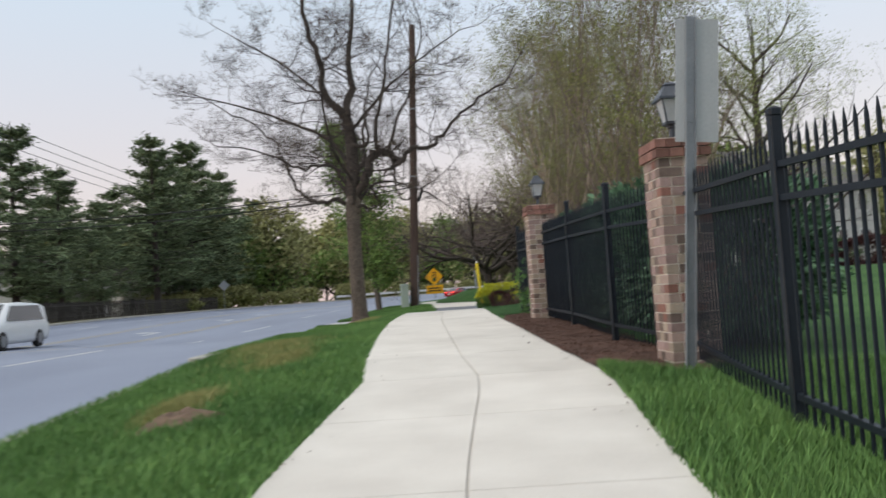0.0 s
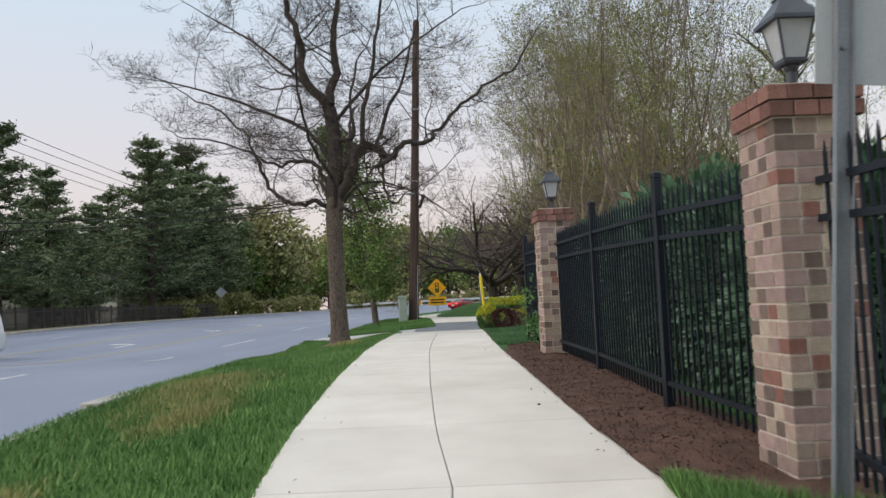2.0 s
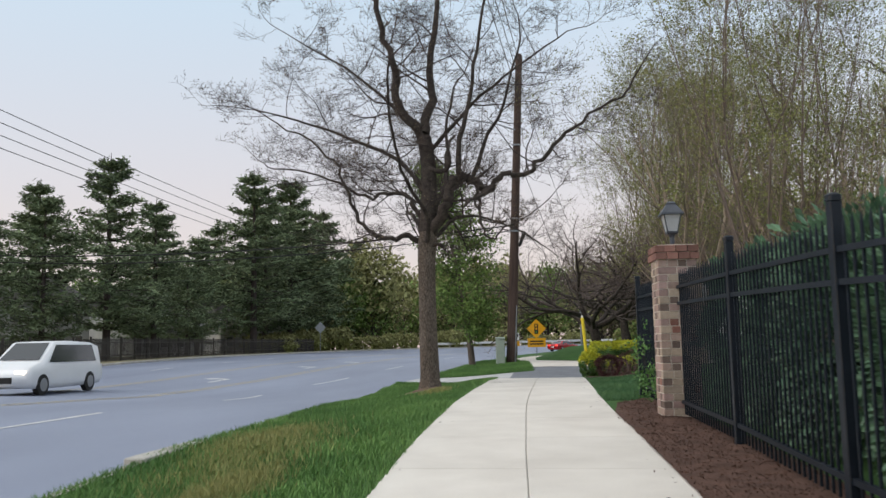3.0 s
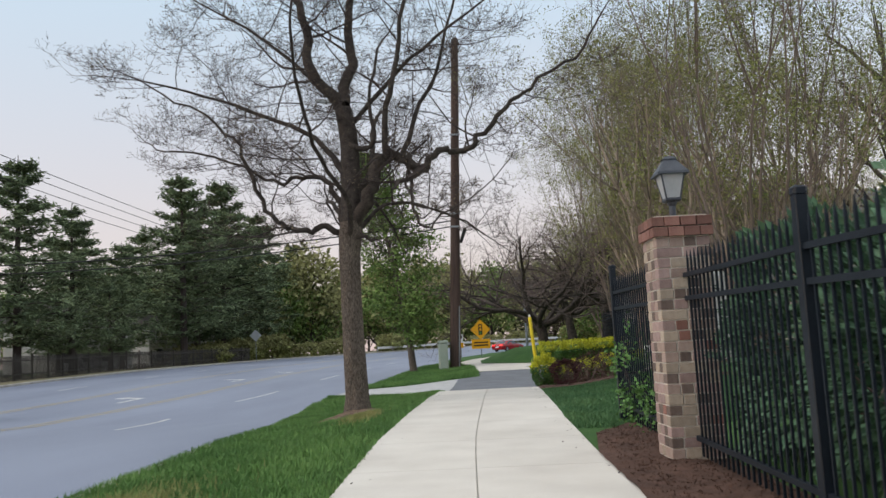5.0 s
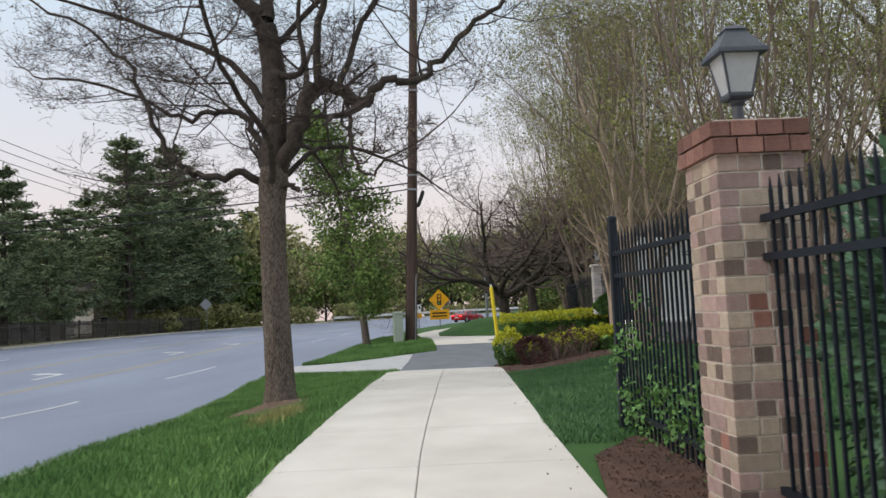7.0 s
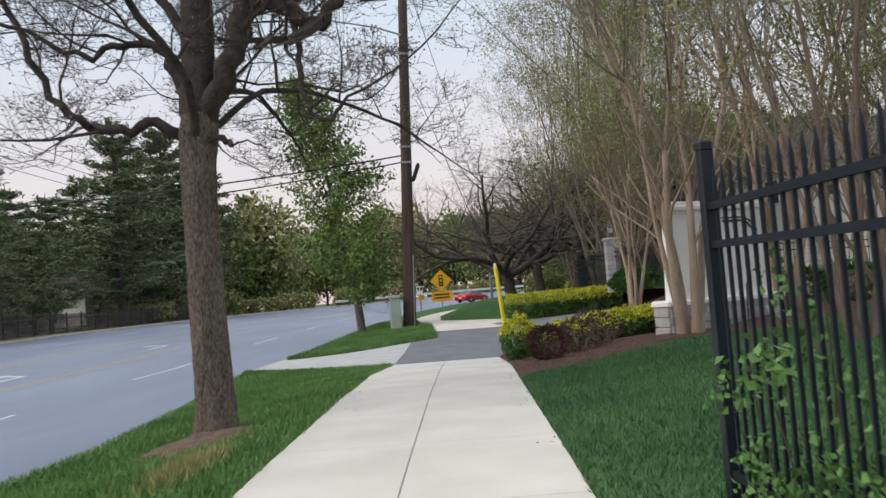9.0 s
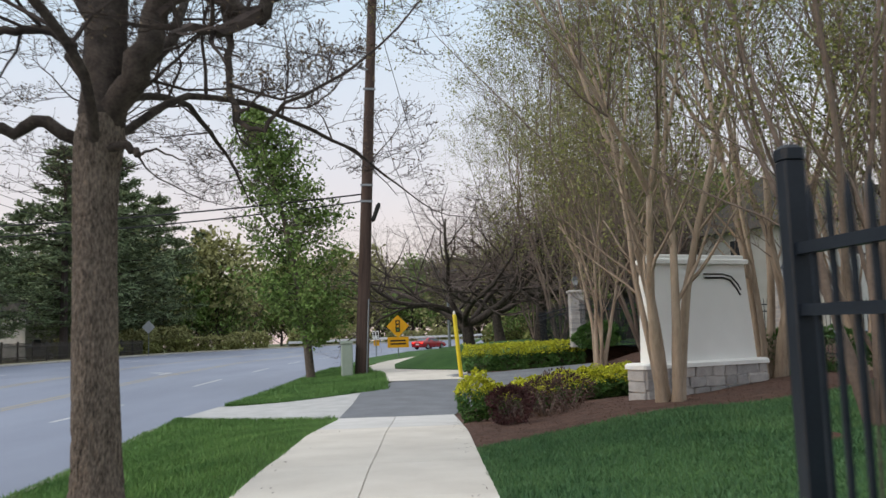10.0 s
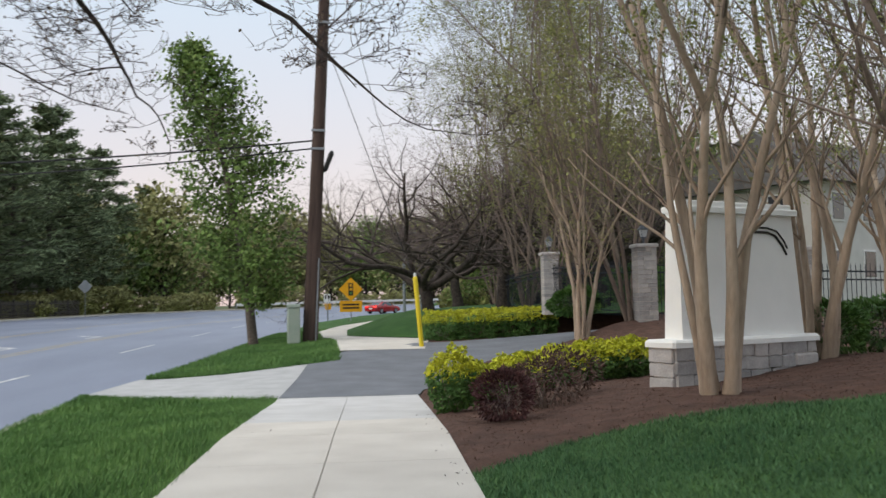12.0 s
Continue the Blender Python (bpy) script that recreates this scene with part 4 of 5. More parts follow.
# tall budding trees behind the fence
tall = vase_tree("budding_tree", 23, 10.5, 7, "tall fan-shaped tree of bare stems with green buds", 0.34, r=0.055, buds=M_BUD, nbuds=9, budsize=0.068, twig=M_CTWIG, bark=M_CTWIG, group="tall trees behind the fence", dense=0.85)
tall.location = on(5.0, 24.0)
for x, y, turn, k in ((7.2, 27.5, 150, 0.95), (7.6, 43, 100, 1.3), (7.1, 57, 10, 1.5), (9.6, 60, 250, 1.7), (6.9, 51, 40, 1.0), (11.5, 56, 80, 1.5), (13, 70, 200, 1.6), (9.0, 80, 290, 1.6)):
    copy_thing(tall, pose(x, y, land(x, y), 0, 0, turn) @ Matrix.Scale(k, 4))

def spreading_tree(name, seed, height, label, group=""):
    """An old open-crowned tree: a short leaning trunk, crooked limbs thrown wide, a dense veil of twigs."""
    rng = random.Random(seed)
    at = thing(name, label, "tree", group)
    T, tips = [Tubes(), Tubes()], []
    own = Tubes()
    own.add([(0, 0, -0.3), (0.02, 0, 0.1), (-0.12, 0.05, 0.9), (-0.2, 0.05, height * 0.2)], [0.42, 0.3, 0.25, 0.24], 12)
    part("trunk", own.V, own.F, M_LIMB, at, "", True)
    spec = [(8, 0.16, 0.03, 9, 0.6, 0.6, 6), (7, 0.17, 0.03, 7, 0.62, 0.62, 4), (5, 0.2, 0.02, 6, 0.6, 0.6, 3), (4, 0.2, 0.0, 0, 0.6, 0.5, 3)]
    for k in range(8):
        a = 2 * math.pi * (k + rng.uniform(-0.3, 0.3)) / 8
        rise = rng.uniform(0.45, 1.3)
        grow([T[0], T[0], T[1], T[1]], tips, (-0.2, 0.05, height * rng.uniform(0.13, 0.2)), (math.cos(a), math.sin(a), rise), height * rng.uniform(0.55, 0.72), 0.15, 0, rng, spec)
    part("branching", T[0].V, T[0].F, M_LIMB, at, "", True)
    part("fine_branching", T[1].V, T[1].F, M_HAZETWIG, at)
    part("bud_haze", *leaves([tuple(p) for p, _ in tips], 0.06, seed, 0.5), M_BROWNBUD, at)
    return at


bare = spreading_tree("bare_tree", 31, 9.0, "dark bare spreading tree with crooked low limbs", "bare trees past the driveway")
bare.matrix_world = pose(3.0, 62, land(3.0, 62) - 0.05) @ Matrix.Scale(1.3, 4)
for x, y, turn, k in ((8.0, 70, 120, 1.1), (13, 66, 220, 1.1), (7.0, 88, 40, 1.2), (18, 76, 300, 1.3), (20, 94, 10, 1.4), (13, 102, 50, 1.3)):
    copy_thing(bare, pose(x, y, land(x, y) - 0.05, 0, 0, turn) @ Matrix.Scale(k, 4))


def pear_tree():
    """A slim upright tree in fresh leaf."""
    rng = random.Random(8)
    at = thing("pear_tree", "slender conical young tree in fresh green leaf", "tree")
    at.matrix_world = pose(-4.6, 52.3, land(-4.6, 52.3) - 0.05, 0, -2, 0)
    T, c = [Tubes(), Tubes()], []
    T[0].add([(0, 0, -0.1), (0, 0, 0.2), (-0.15, 0, 3), (-0.8, 0, 7), (-1.6, 0, 10.5), (-2.1, 0, 12.6)], [0.26, 0.2, 0.16, 0.11, 0.05, 0.015], 10)
    for k in range(150):
        f = 0.12 + 0.85 * (k + rng.random()) / 150
        z = 12.3 * f
        a = rng.uniform(0, 2 * math.pi)
        reach = 2.9 * (1 - f ** 3) * (0.6 + 0.4 * sm(0.1, 0.3, f)) * rng.uniform(0.5, 1.15) + 0.15
        x0 = float(np.interp(z, (0, 3, 7, 10.5, 12.6), (0, -0.15, -0.8, -1.6, -2.1)))
        pts = wander((x0, 0, z), (math.cos(a), math.sin(a), 0.32), reach, 5, rng, 0.12, 0.06)
        T[1].add(pts, [0.045 * (1 - f) + 0.014] + [0.02, 0.016, 0.012, 0.008, 0.005], 4)
        for q in pts[2:]:
            for _ in range(24):
                c.append((q.x + rng.gauss(0, 0.24), q.y + rng.gauss(0, 0.24), q.z + rng.gauss(0, 0.20)))
    part("trunk", T[0].V, T[0].F, M_BARK, at, "", True)
    part("branching", T[1].V, T[1].F, M_TWIG, at)
    part("foliage", *leaves(c, 0.19, 3, 0.6), M_PEAR, at)


pear_tree()


def pine(seed, h, label, group, name="pine_tree", leaf=M_PINE, wide=0.3, count=30, bare=0.15, size=0.42, ragged=0.35):
    """A conifer of drooping whorled boughs set with needle tufts."""
    rng = random.Random(seed)
    at = thing(name, label, "tree", group)
    T, c = Tubes(), []
    T.add([(0, 0, -0.3), (0, 0, h * 0.5), (0, 0, h)], [h * 0.02, h * 0.013, 0.02], 8)
    whorls = int(h * 1.0)
    for w in range(whorls):
        f = bare + (0.99 - bare) * w / whorls
        reach = h * wide * (1 - f) ** 0.75 * (0.65 + 0.35 * sm(bare, bare + 0.2, f))
        for b in range(7):
            a = rng.uniform(0, 2 * math.pi)
            r = reach * rng.uniform(1 - ragged, 1.12) + 0.3
            pts = wander((0, 0, h * f), (math.cos(a), math.sin(a), rng.uniform(-0.12, 0.25)), r, 5, rng, 0.08, 0.02)
            T.add(pts, [0.06, 0.05, 0.04, 0.03, 0.02, 0.01], 3)
            for i, q in enumerate(pts[1:]):
                for _ in range(max(2, count // 6)):
                    s = 0.14 + 0.10 * r / (i + 1.5)
                    c.append((q.x + rng.gauss(0, s), q.y + rng.gauss(0, s), q.z + 0.04 * i + rng.gauss(0, 0.13)))
    part("trunk", T.V, T.F, M_TWIG, at)
    part("crown", *leaves(c, size, seed, 0.3, flat=0.4), leaf, at)
    return at


GP = "pines across the road"
LP = "dark green shaggy pine with drooping boughs"
pines = [pine(41, 14, LP, GP, wide=0.38, size=0.44, count=120, bare=0.15), pine(42, 12, LP, GP, wide=0.46, size=0.44, count=120, bare=0.15)]
rng = random.Random(77)
spots = [(-35, 67, 16.6), (-36, 60, 12), (-35, 75, 12), (-36, 53, 10.5), (-35, 100, 18.5), (-36, 107, 19.5), (-35, 114, 20), (-36, 121, 21), (-36, 134, 19), (-37, 147, 17.5), (-36, 157, 17),
         (-36, 84, 10), (-38, 91, 11), (-42, 86, 13), (-43, 70, 13), (-40, 47, 12), (-43, 40, 12), (-45, 97, 15), (-47, 60, 13), (-44, 110, 17), (-44, 126, 17), (-34, 128, 13), (-43, 141, 16), (-45, 32, 13)]
for k, (x, y, h) in enumerate(spots):
    src = pines[k % 2]
    base = (14, 12)[k % 2]
    z = road_z(far_x(y), y) + 0.1
    m = pose(x, y, z, 0, 0, rng.uniform(0, 360)) @ Matrix.Scale(h / base, 4)
    if k < 2:
        src.matrix_world = m
    else:
        copy_thing(src, m)


def leafy(seed, h, label, group, leaf, name="leafy_tree", size=0.5, n=1700, wide=0.34, clump=0.05):
    """A round-headed tree in thin spring leaf."""
    rng = random.Random(seed)
    at = thing(name, label, "tree", group)
    T, tips = [Tubes(), Tubes()], []
    spec = [(6, 0.10, 0.05, 5, 0.5, 0.6, 5), (5, 0.14, 0.06, 5, 0.55, 0.6, 3), (4, 0.16, 0.04, 0, 0.5, 0.5, 3)]
    T[0].add([(0, 0, -0.3), (0.1, 0, h * 0.25), (0, 0.1, h * 0.5), (0.1, 0, h * 0.8)], [h * 0.022, h * 0.017, h * 0.012, 0.03], 7)
    for k in range(20):
        f = 0.07 + 0.68 * k / 20
        a = k * 2.4
        grow([T[0], T[1], T[1]], tips, (0.05, 0.05, h * f), (math.cos(a), math.sin(a), 0.7), h * wide * rng.uniform(0.8, 1.2) * (1.2 - f), h * 0.007, 0, rng, spec)
    part("trunk", T[0].V, T[0].F, M_TWIG, at)
    part("fine_branching", T[1].V, T[1].F, M_TWIG, at)
    rr = np.random.default_rng(seed)
    c = np.array([tuple(p) for p, _ in tips])
    c = c[rr.integers(0, len(c), n)] + rr.normal(scale=h * clump, size=(n, 3))
    part("crown", *leaves(c, size, seed, 0.6), leaf, at)
    return at


GF = "far spring woods"
fars = [leafy(51, 13, "distant tree in pale yellow-green spring leaf", GF, M_FARLEAF, size=0.55, n=2600), leafy(52, 12, "distant dull green tree in young leaf", GF, M_PEAR, size=0.5, n=3200), leafy(53, 13, "distant bare brown tree in bud", GF, M_BROWNBUD, size=0.3, n=1500)]
k = 0
used = set()
for row, (y0, x0, x1, step, hs) in enumerate(((140, -46, -26, 4.0, 1.1), (172, -60, 34, 4.2, 0.9), (184, -75, 75, 5.5, 1.15), (98, 14, 60, 5, 1.1), (64, 30, 60, 6, 0.6), (192, -90, 90, 7, 1.3))):
    x = x0
    while x < x1:
        i = rng.choice((0, 1, 0, 2, 0, 0))
        yy = y0 + rng.uniform(-5, 5)
        if abs(x - 0.5 * (kerb_x(yy) + far_x(yy))) > 20 and not far_x(yy) - 6 < x < kerb_x(yy) + 6:
            m = pose(x + rng.uniform(-2, 2), yy, path_z(yy) - 0.3, 0, 0, rng.uniform(0, 360)) @ Matrix.Scale(hs * rng.uniform(0.75, 1.15), 4)
            if i not in used:
                used.add(i)
                fars[i].matrix_world = m
            else:
                copy_thing(fars[i], m)
        x += step
for x, y, s in ((16, 88, 0.6), (11, 96, 0.55), (-54, 84, 0.7), (-58, 104, 0.8), (-62, 62, 0.7), (-50, 122, 0.9), (-38, 132, 1.1), (-34, 136, 0.9), (-30, 142, 0.9)):
    copy_thing(fars[1 if s < 1 else 0], pose(x, y, path_z(y) - 0.3, 0, 0, rng.uniform(0, 360)) @ Matrix.Scale(s, 4))


gt = leafy(54, 15, "tall tree in thin pale green spring leaf beyond the lawn", "", M_PALELEAF, size=0.08, n=26000, wide=0.36, clump=0.016)
gt.location = on(15.0, 39)

# ---------------------------------------------------------------- shrubs
def shrub(name, label, w, d, h, leaf, seed, n, size, group="", stems=True, boxy=0.0, second=None):
    """A shrub: stems inside, a shell of leaves over a lumpy body."""
    rng = np.random.default_rng(seed)
    at = thing(name, label, "shrub", group)
    v = rng.normal(size=(n, 3))
    v /= np.linalg.norm(v, axis=1)[:, None]
    if boxy:
        v = v / np.maximum(np.abs(v).max(1)[:, None], 1e-3) * boxy + v * (1 - boxy)
    r = rng.uniform(0.72, 1.0, (n, 1)) ** 0.6
    lump = np.array([[1 + 0.36 * noise.noise((a * 2.0 + seed, b * 2.0, c * 2.0)) + 0.14 * noise.noise((a * 5 + seed, b * 5, c * 5))] for a, b, c in v])
    p = v * r * lump * [w / 2, d / 2, h / 2] + [0, 0, h * 0.53]
    p[:, 2] = np.maximum(p[:, 2], 0.03)
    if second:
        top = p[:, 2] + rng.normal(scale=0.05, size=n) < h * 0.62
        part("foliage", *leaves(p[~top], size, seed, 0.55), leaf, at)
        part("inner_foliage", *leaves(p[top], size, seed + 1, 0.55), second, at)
    else:
        part("foliage", *leaves(p, size, seed, 0.55), leaf, at)
    T = Tubes()
    rr = random.Random(seed)
    for k in range(9):
        a = rr.uniform(0, 6.28)
        T.add(wander((0, 0, -0.05), (0.45 * w * math.cos(a), 0.45 * d * math.sin(a), h * 0.8), h * 0.75, 4, rr, 0.1, 0.02), [0.016, 0.013, 0.01, 0.008, 0.005], 4)
    part("stem_cluster", T.V, T.F, M_CTWIG, at)
    return at


def place(ob, x, y, dz=-0.02, turn=0.0):
    ob.matrix_world = pose(x, y, land(x, y) + dz, 0, 0, turn)


GH = "golden privet hedge"
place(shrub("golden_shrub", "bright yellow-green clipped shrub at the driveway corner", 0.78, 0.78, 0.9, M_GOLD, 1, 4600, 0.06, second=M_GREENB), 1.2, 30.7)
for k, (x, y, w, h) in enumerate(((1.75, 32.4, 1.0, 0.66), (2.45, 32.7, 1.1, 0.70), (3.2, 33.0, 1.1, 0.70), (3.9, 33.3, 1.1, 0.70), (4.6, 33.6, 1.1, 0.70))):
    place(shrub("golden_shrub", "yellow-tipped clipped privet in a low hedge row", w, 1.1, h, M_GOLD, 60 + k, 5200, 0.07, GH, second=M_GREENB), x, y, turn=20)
for k, (x, y, w, h, m) in enumerate(((1.6, 28.7, 0.74, 0.66, M_BARB), (2.3, 29.7, 0.9, 0.75, M_BARB2), (2.85, 30.6, 0.9, 0.7, M_BARB2), (2.05, 30.5, 0.7, 0.6, M_BARB2))):
    place(shrub("barberry_shrub", "dark purple-red barberry shrub" if m is M_BARB else "brown twiggy shrub with few dark leaves", w, w, h, m, 70 + k, 3000 if m is M_BARB else 1300, 0.05, "dark shrubs in the bed"), x, y)
for k, (x, y) in enumerate(((2.65, 49.9), (3.85, 50.1), (5.05, 50.3), (6.25, 50.5))):
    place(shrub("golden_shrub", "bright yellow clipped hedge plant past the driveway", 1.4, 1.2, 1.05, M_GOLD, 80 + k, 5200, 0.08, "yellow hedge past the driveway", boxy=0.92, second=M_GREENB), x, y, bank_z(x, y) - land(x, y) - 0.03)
for k, (x, y, w, h) in enumerate(((7.4, 32.0, 1.4, 0.95), (8.6, 32.2, 1.4, 0.95), (9.9, 32.0, 1.4, 0.9), (8.9, 46.3, 2.2, 1.3), (11.2, 47.5, 2.4, 1.4), (6.7, 46.0, 1.8, 1.0))):
    place(shrub("green_shrub", "rounded mid-green shrub in the mulch bed", w, w, h, M_GREENB, 90 + k, 3800, 0.07 if y < 40 else 0.12, "green shrubs round the sign"), x, y)

# thicket along the far bend
th = shrub("thicket", "tangled olive undergrowth under the far woods", 8.0, 4.0, 3.4, M_FARLEAF, 200, 3000, 0.42, "undergrowth on the far bend", boxy=0.3, second=M_BUD)
place(th, 30, 118, -0.3)
spots = [(far_x(y) - 5 - 2 * (k % 2), y) for k, y in enumerate(range(104, 205, 6))] + [(kerb_x(y) + 9 + 2 * (k % 2), y) for k, y in enumerate(range(108, 150, 7))] + [(8 + 6 * k, 212 + 2 * (k % 3)) for k in range(12)]
for k, (x, y) in enumerate(spots):
    copy_thing(th, pose(x, y, path_z(y) - 0.4, 0, 0, 47 * k) @ Matrix.Scale(0.85 + 0.12 * (k % 4), 4))

# evergreen screen behind the fence
for k in range(5):
    y = 8.2 + k * 1.42
    place(shrub("holly_bush", "tall dark glossy evergreen bush pressed behind the fence", 1.7, 1.9, 1.75 + 0.12 * (k % 3), M_HOLLY, 100 + k, 6500, 0.10, "evergreen screen behind the fence", boxy=0.35), fence_x(y) + 1.0 + 0.1 * (k % 2), y)
for k, (x, y, h) in enumerate(((3.05, 8.4, 1.7), (4.2, 16.2, 1.5))):
    place(shrub("holly_bush", "dark evergreen bush on the garden lawn", 1.8, 1.8, h, M_HOLLY, 120 + k, 4200, 0.11, "evergreen bushes in the garden", boxy=0.3), x, y)

for k, (x, y, w, h, m) in enumerate(((15.5, 31, 2.4, 1.3, M_BARB), (19.5, 33, 2.6, 1.1, M_GREENB), (23, 33, 2.6, 1.2, M_GREENB), (18, 40, 3.0, 1.6, M_GREENB), (26, 38, 3.0, 1.6, M_FARLEAF))):
    place(shrub("garden_shrub", "rounded shrub at the far side of the lawn", w, w, h, m, 140 + k, 2600, 0.16, "shrubs across the garden lawn"), x, y)

# ivy on the last fence panel
rr = np.random.default_rng(9)
n = 64
f = rr.uniform(0, 1, n)
h = np.abs(rr.normal(0.0, 0.42, n)) * (0.6 + 0.7 * f) + 0.06
sprays = np.stack([1.62 - 0.13 * f + rr.normal(scale=0.08, size=n), 15.0 + 2.75 * f, 0.46 + np.minimum(h, 1.5)], 1)
c = np.repeat(sprays, 26, 0) + rr.normal(size=(n * 26, 3)) * [0.05, 0.085, 0.075]
ivy = thing("ivy", "fresh green ivy climbing the end of the fence", "ivy")
ivy.location = (0, 0, 0)
part("foliage", *leaves(c, 0.048, 9, 0.85, 0.5), M_IVY, ivy)
T = Tubes()
ri = random.Random(4)
for k in range(14):
    y = ri.uniform(15.1, 17.7)
    T.add(wander((fence_x(y) + 0.04, y, 0.44), (0, ri.uniform(-0.15, 0.15), 1), ri.uniform(0.5, 1.3), 6, ri, 0.05, 0.05), [0.004] * 7, 4)
part("vine_tangle", T.V, T.F, M_TWIG, ivy)


# ---------------------------------------------------------------- monument sign
MX, MY, MZ = 4.06, 29.75, 0.62
mon = thing("monument_sign", "white stucco entrance sign on a rough stone base", "sign")
mon.matrix_world = pose(MX, MY, MZ, 0, 0, 24) @ Matrix.Scale(1.14, 4)
ML, MD, MB = 2.48, 0.42, 0.48
part("base_core", *box(0.03, ML - 0.03, 0.03, MD - 0.03, -0.3, MB - 0.02), M_MORTAR, mon)
rs = random.Random(3)
for face in range(2):
    z = -0.05
    for row in range(3):
        hh = (0.20, 0.16, 0.17)[(row + face) % 3]
        u = 0.0
        total = ML if face == 0 else MD
        while u < total - 0.02:
            w = min(rs.uniform(0.22, 0.5), total - u)
            if total - u - w < 0.12:
                w = total - u
            if face == 0:
                b = box(u + 0.006, u + w - 0.006, -0.012 - rs.uniform(0, 0.03), 0.2, z + 0.006, z + hh - 0.006, 0.014)
            else:
                b = box(-0.012 - rs.uniform(0, 0.03), 0.2, u + 0.006, u + w - 0.006, z + 0.006, z + hh - 0.006, 0.014)
            b = ([(p + rs.uniform(-0.012, 0.012), q + rs.uniform(-0.006, 0.006), r + rs.uniform(-0.014, 0.014)) for p, q, r in b[0]], b[1])
            part("stone", *b, rs.choice(M_STONE), mon)
            u += w
        z += hh
part("base_cap", *box(-0.05, ML + 0.05, -0.05, MD + 0.05, MB - 0.02, MB + 0.07, 0.03), M_STUCCO, mon)


def panel(x0, x1, x2, x3, y0, y1, z0, z1):
    V = [(x0, y0, z0), (x1, y0, z0), (x1, y1, z0), (x0, y1, z0), (x2, y0 + 0.05, z1), (x3, y0 + 0.05, z1), (x3, y1 - 0.05, z1), (x2, y1 - 0.05, z1)]
    return V, [(3, 2, 1, 0), (4, 5, 6, 7), (0, 1, 5, 4), (1, 2, 6, 5), (2, 3, 7, 6), (3, 0, 4, 7)]


part("panel", *panel(0.20, ML - 0.14, 0.23, ML - 0.24, 0.06, MD - 0.06, MB + 0.07, 2.08), M_STUCCO, mon)
part("top_moulding", *box(0.22, ML - 0.20, 0.03, MD - 0.03, 2.08, 2.16, 0.015), M_STUCCO, mon)
part("top_cap", *box(0.28, ML - 0.26, 0.08, MD - 0.08, 2.16, 2.23, 0.015), M_STUCCO, mon)
t = Tubes()
t.add([(1.35, 0.09, 1.86), (1.75, 0.09, 1.86), (1.9, 0.09, 1.82), (2.02, 0.09, 1.7), (2.1, 0.09, 1.58)], [0.016] * 5, 6)
t.add([(1.35, 0.09, 1.92), (1.75, 0.09, 1.92), (1.93, 0.09, 1.88), (2.06, 0.09, 1.76), (2.12, 0.09, 1.66)], [0.012] * 5, 6)
part("scroll_ornament", t.V, t.F, M_BLACK, mon, "thin dark metal scroll line")

# ---------------------------------------------------------------- far entrance pillars, house and fence
LAMPZ = {}
for x, y in ((7.9, 42.6), (6.6, 49.6), (10.9, 39.5)):
    at = thing("stone_pillar", "tall grey stone gate pillar with pale cap", "pillar", "gate pillars past the driveway")
    at.location = on(x, y, -0.1)
    part("core", *box(-0.26, 0.26, -0.26, 0.26, 0, 2.2), M_MORTAR, at)
    for k in range(17):
        z = k * 0.13
        cut = rs.uniform(-0.15, 0.15)
        for a, b in ((-0.28, cut - 0.005), (cut + 0.005, 0.28)):
            part("stone", *box(a, b, -0.29, 0.29, z, z + 0.12, 0.01), rs.choice(M_STONE), at)
    part("cap", *box(-0.34, 0.34, -0.34, 0.34, 2.2, 2.3, 0.03), M_STONE[0], at)
    lantern(x, y, land(x, y) - 0.1 + 2.32, 0.1)

for a, b in (((7.8, 42.9), (6.65, 49.3)), ((6.55, 49.9), (5.6, 53.6)), ((10.6, 39.7), (8.2, 42.4)), ((14.0, 36.9), (11.2, 39.3))):
    fence_panel(on(*a), on(*b), (False, False), "distant black iron fence panel beside stone pillars")

at = thing("house", "pale stone and stucco house half hidden by trees", "house")
at.matrix_world = pose(23.5, 62, land(23.5, 62) - 0.2, 0, 0, 30)
part("wall", *box(-6, 8, -4, 4, 0, 5.6), M_SIDING, at)
part("roof", [(-6.5, -4.6, 5.5), (8.5, -4.6, 5.5), (8.5, 4.6, 5.5), (-6.5, 4.6, 5.5), (-5, 0, 8.6), (7, 0, 8.6)], [(0, 1, 5, 4), (2, 3, 4, 5), (3, 0, 4), (1, 2, 5), (3, 2, 1, 0)], M_ROOF, at)
for fx in (-4.4, -1.8, 0.8, 3.4, 6.0):
    for fz in (1.0, 3.7):
        w = part("window", *box(fx - 0.55, fx + 0.55, -4.06, -3.98, fz, fz + 1.4, 0.01), M_WHITE, at)
        part("pane", *box(fx - 0.46, fx + 0.46, -4.09, -4.05, fz + 0.09, fz + 1.31), M_WINDOW, w)
for fy in (-2, 1.5):
    w = part("window", *box(-6.06, -5.98, fy - 0.55, fy + 0.55, 3.7, 5.1, 0.01), M_WHITE, at)
    part("pane", *box(-6.09, -6.05, fy - 0.46, fy + 0.46, 3.79, 5.01), M_WINDOW, w)

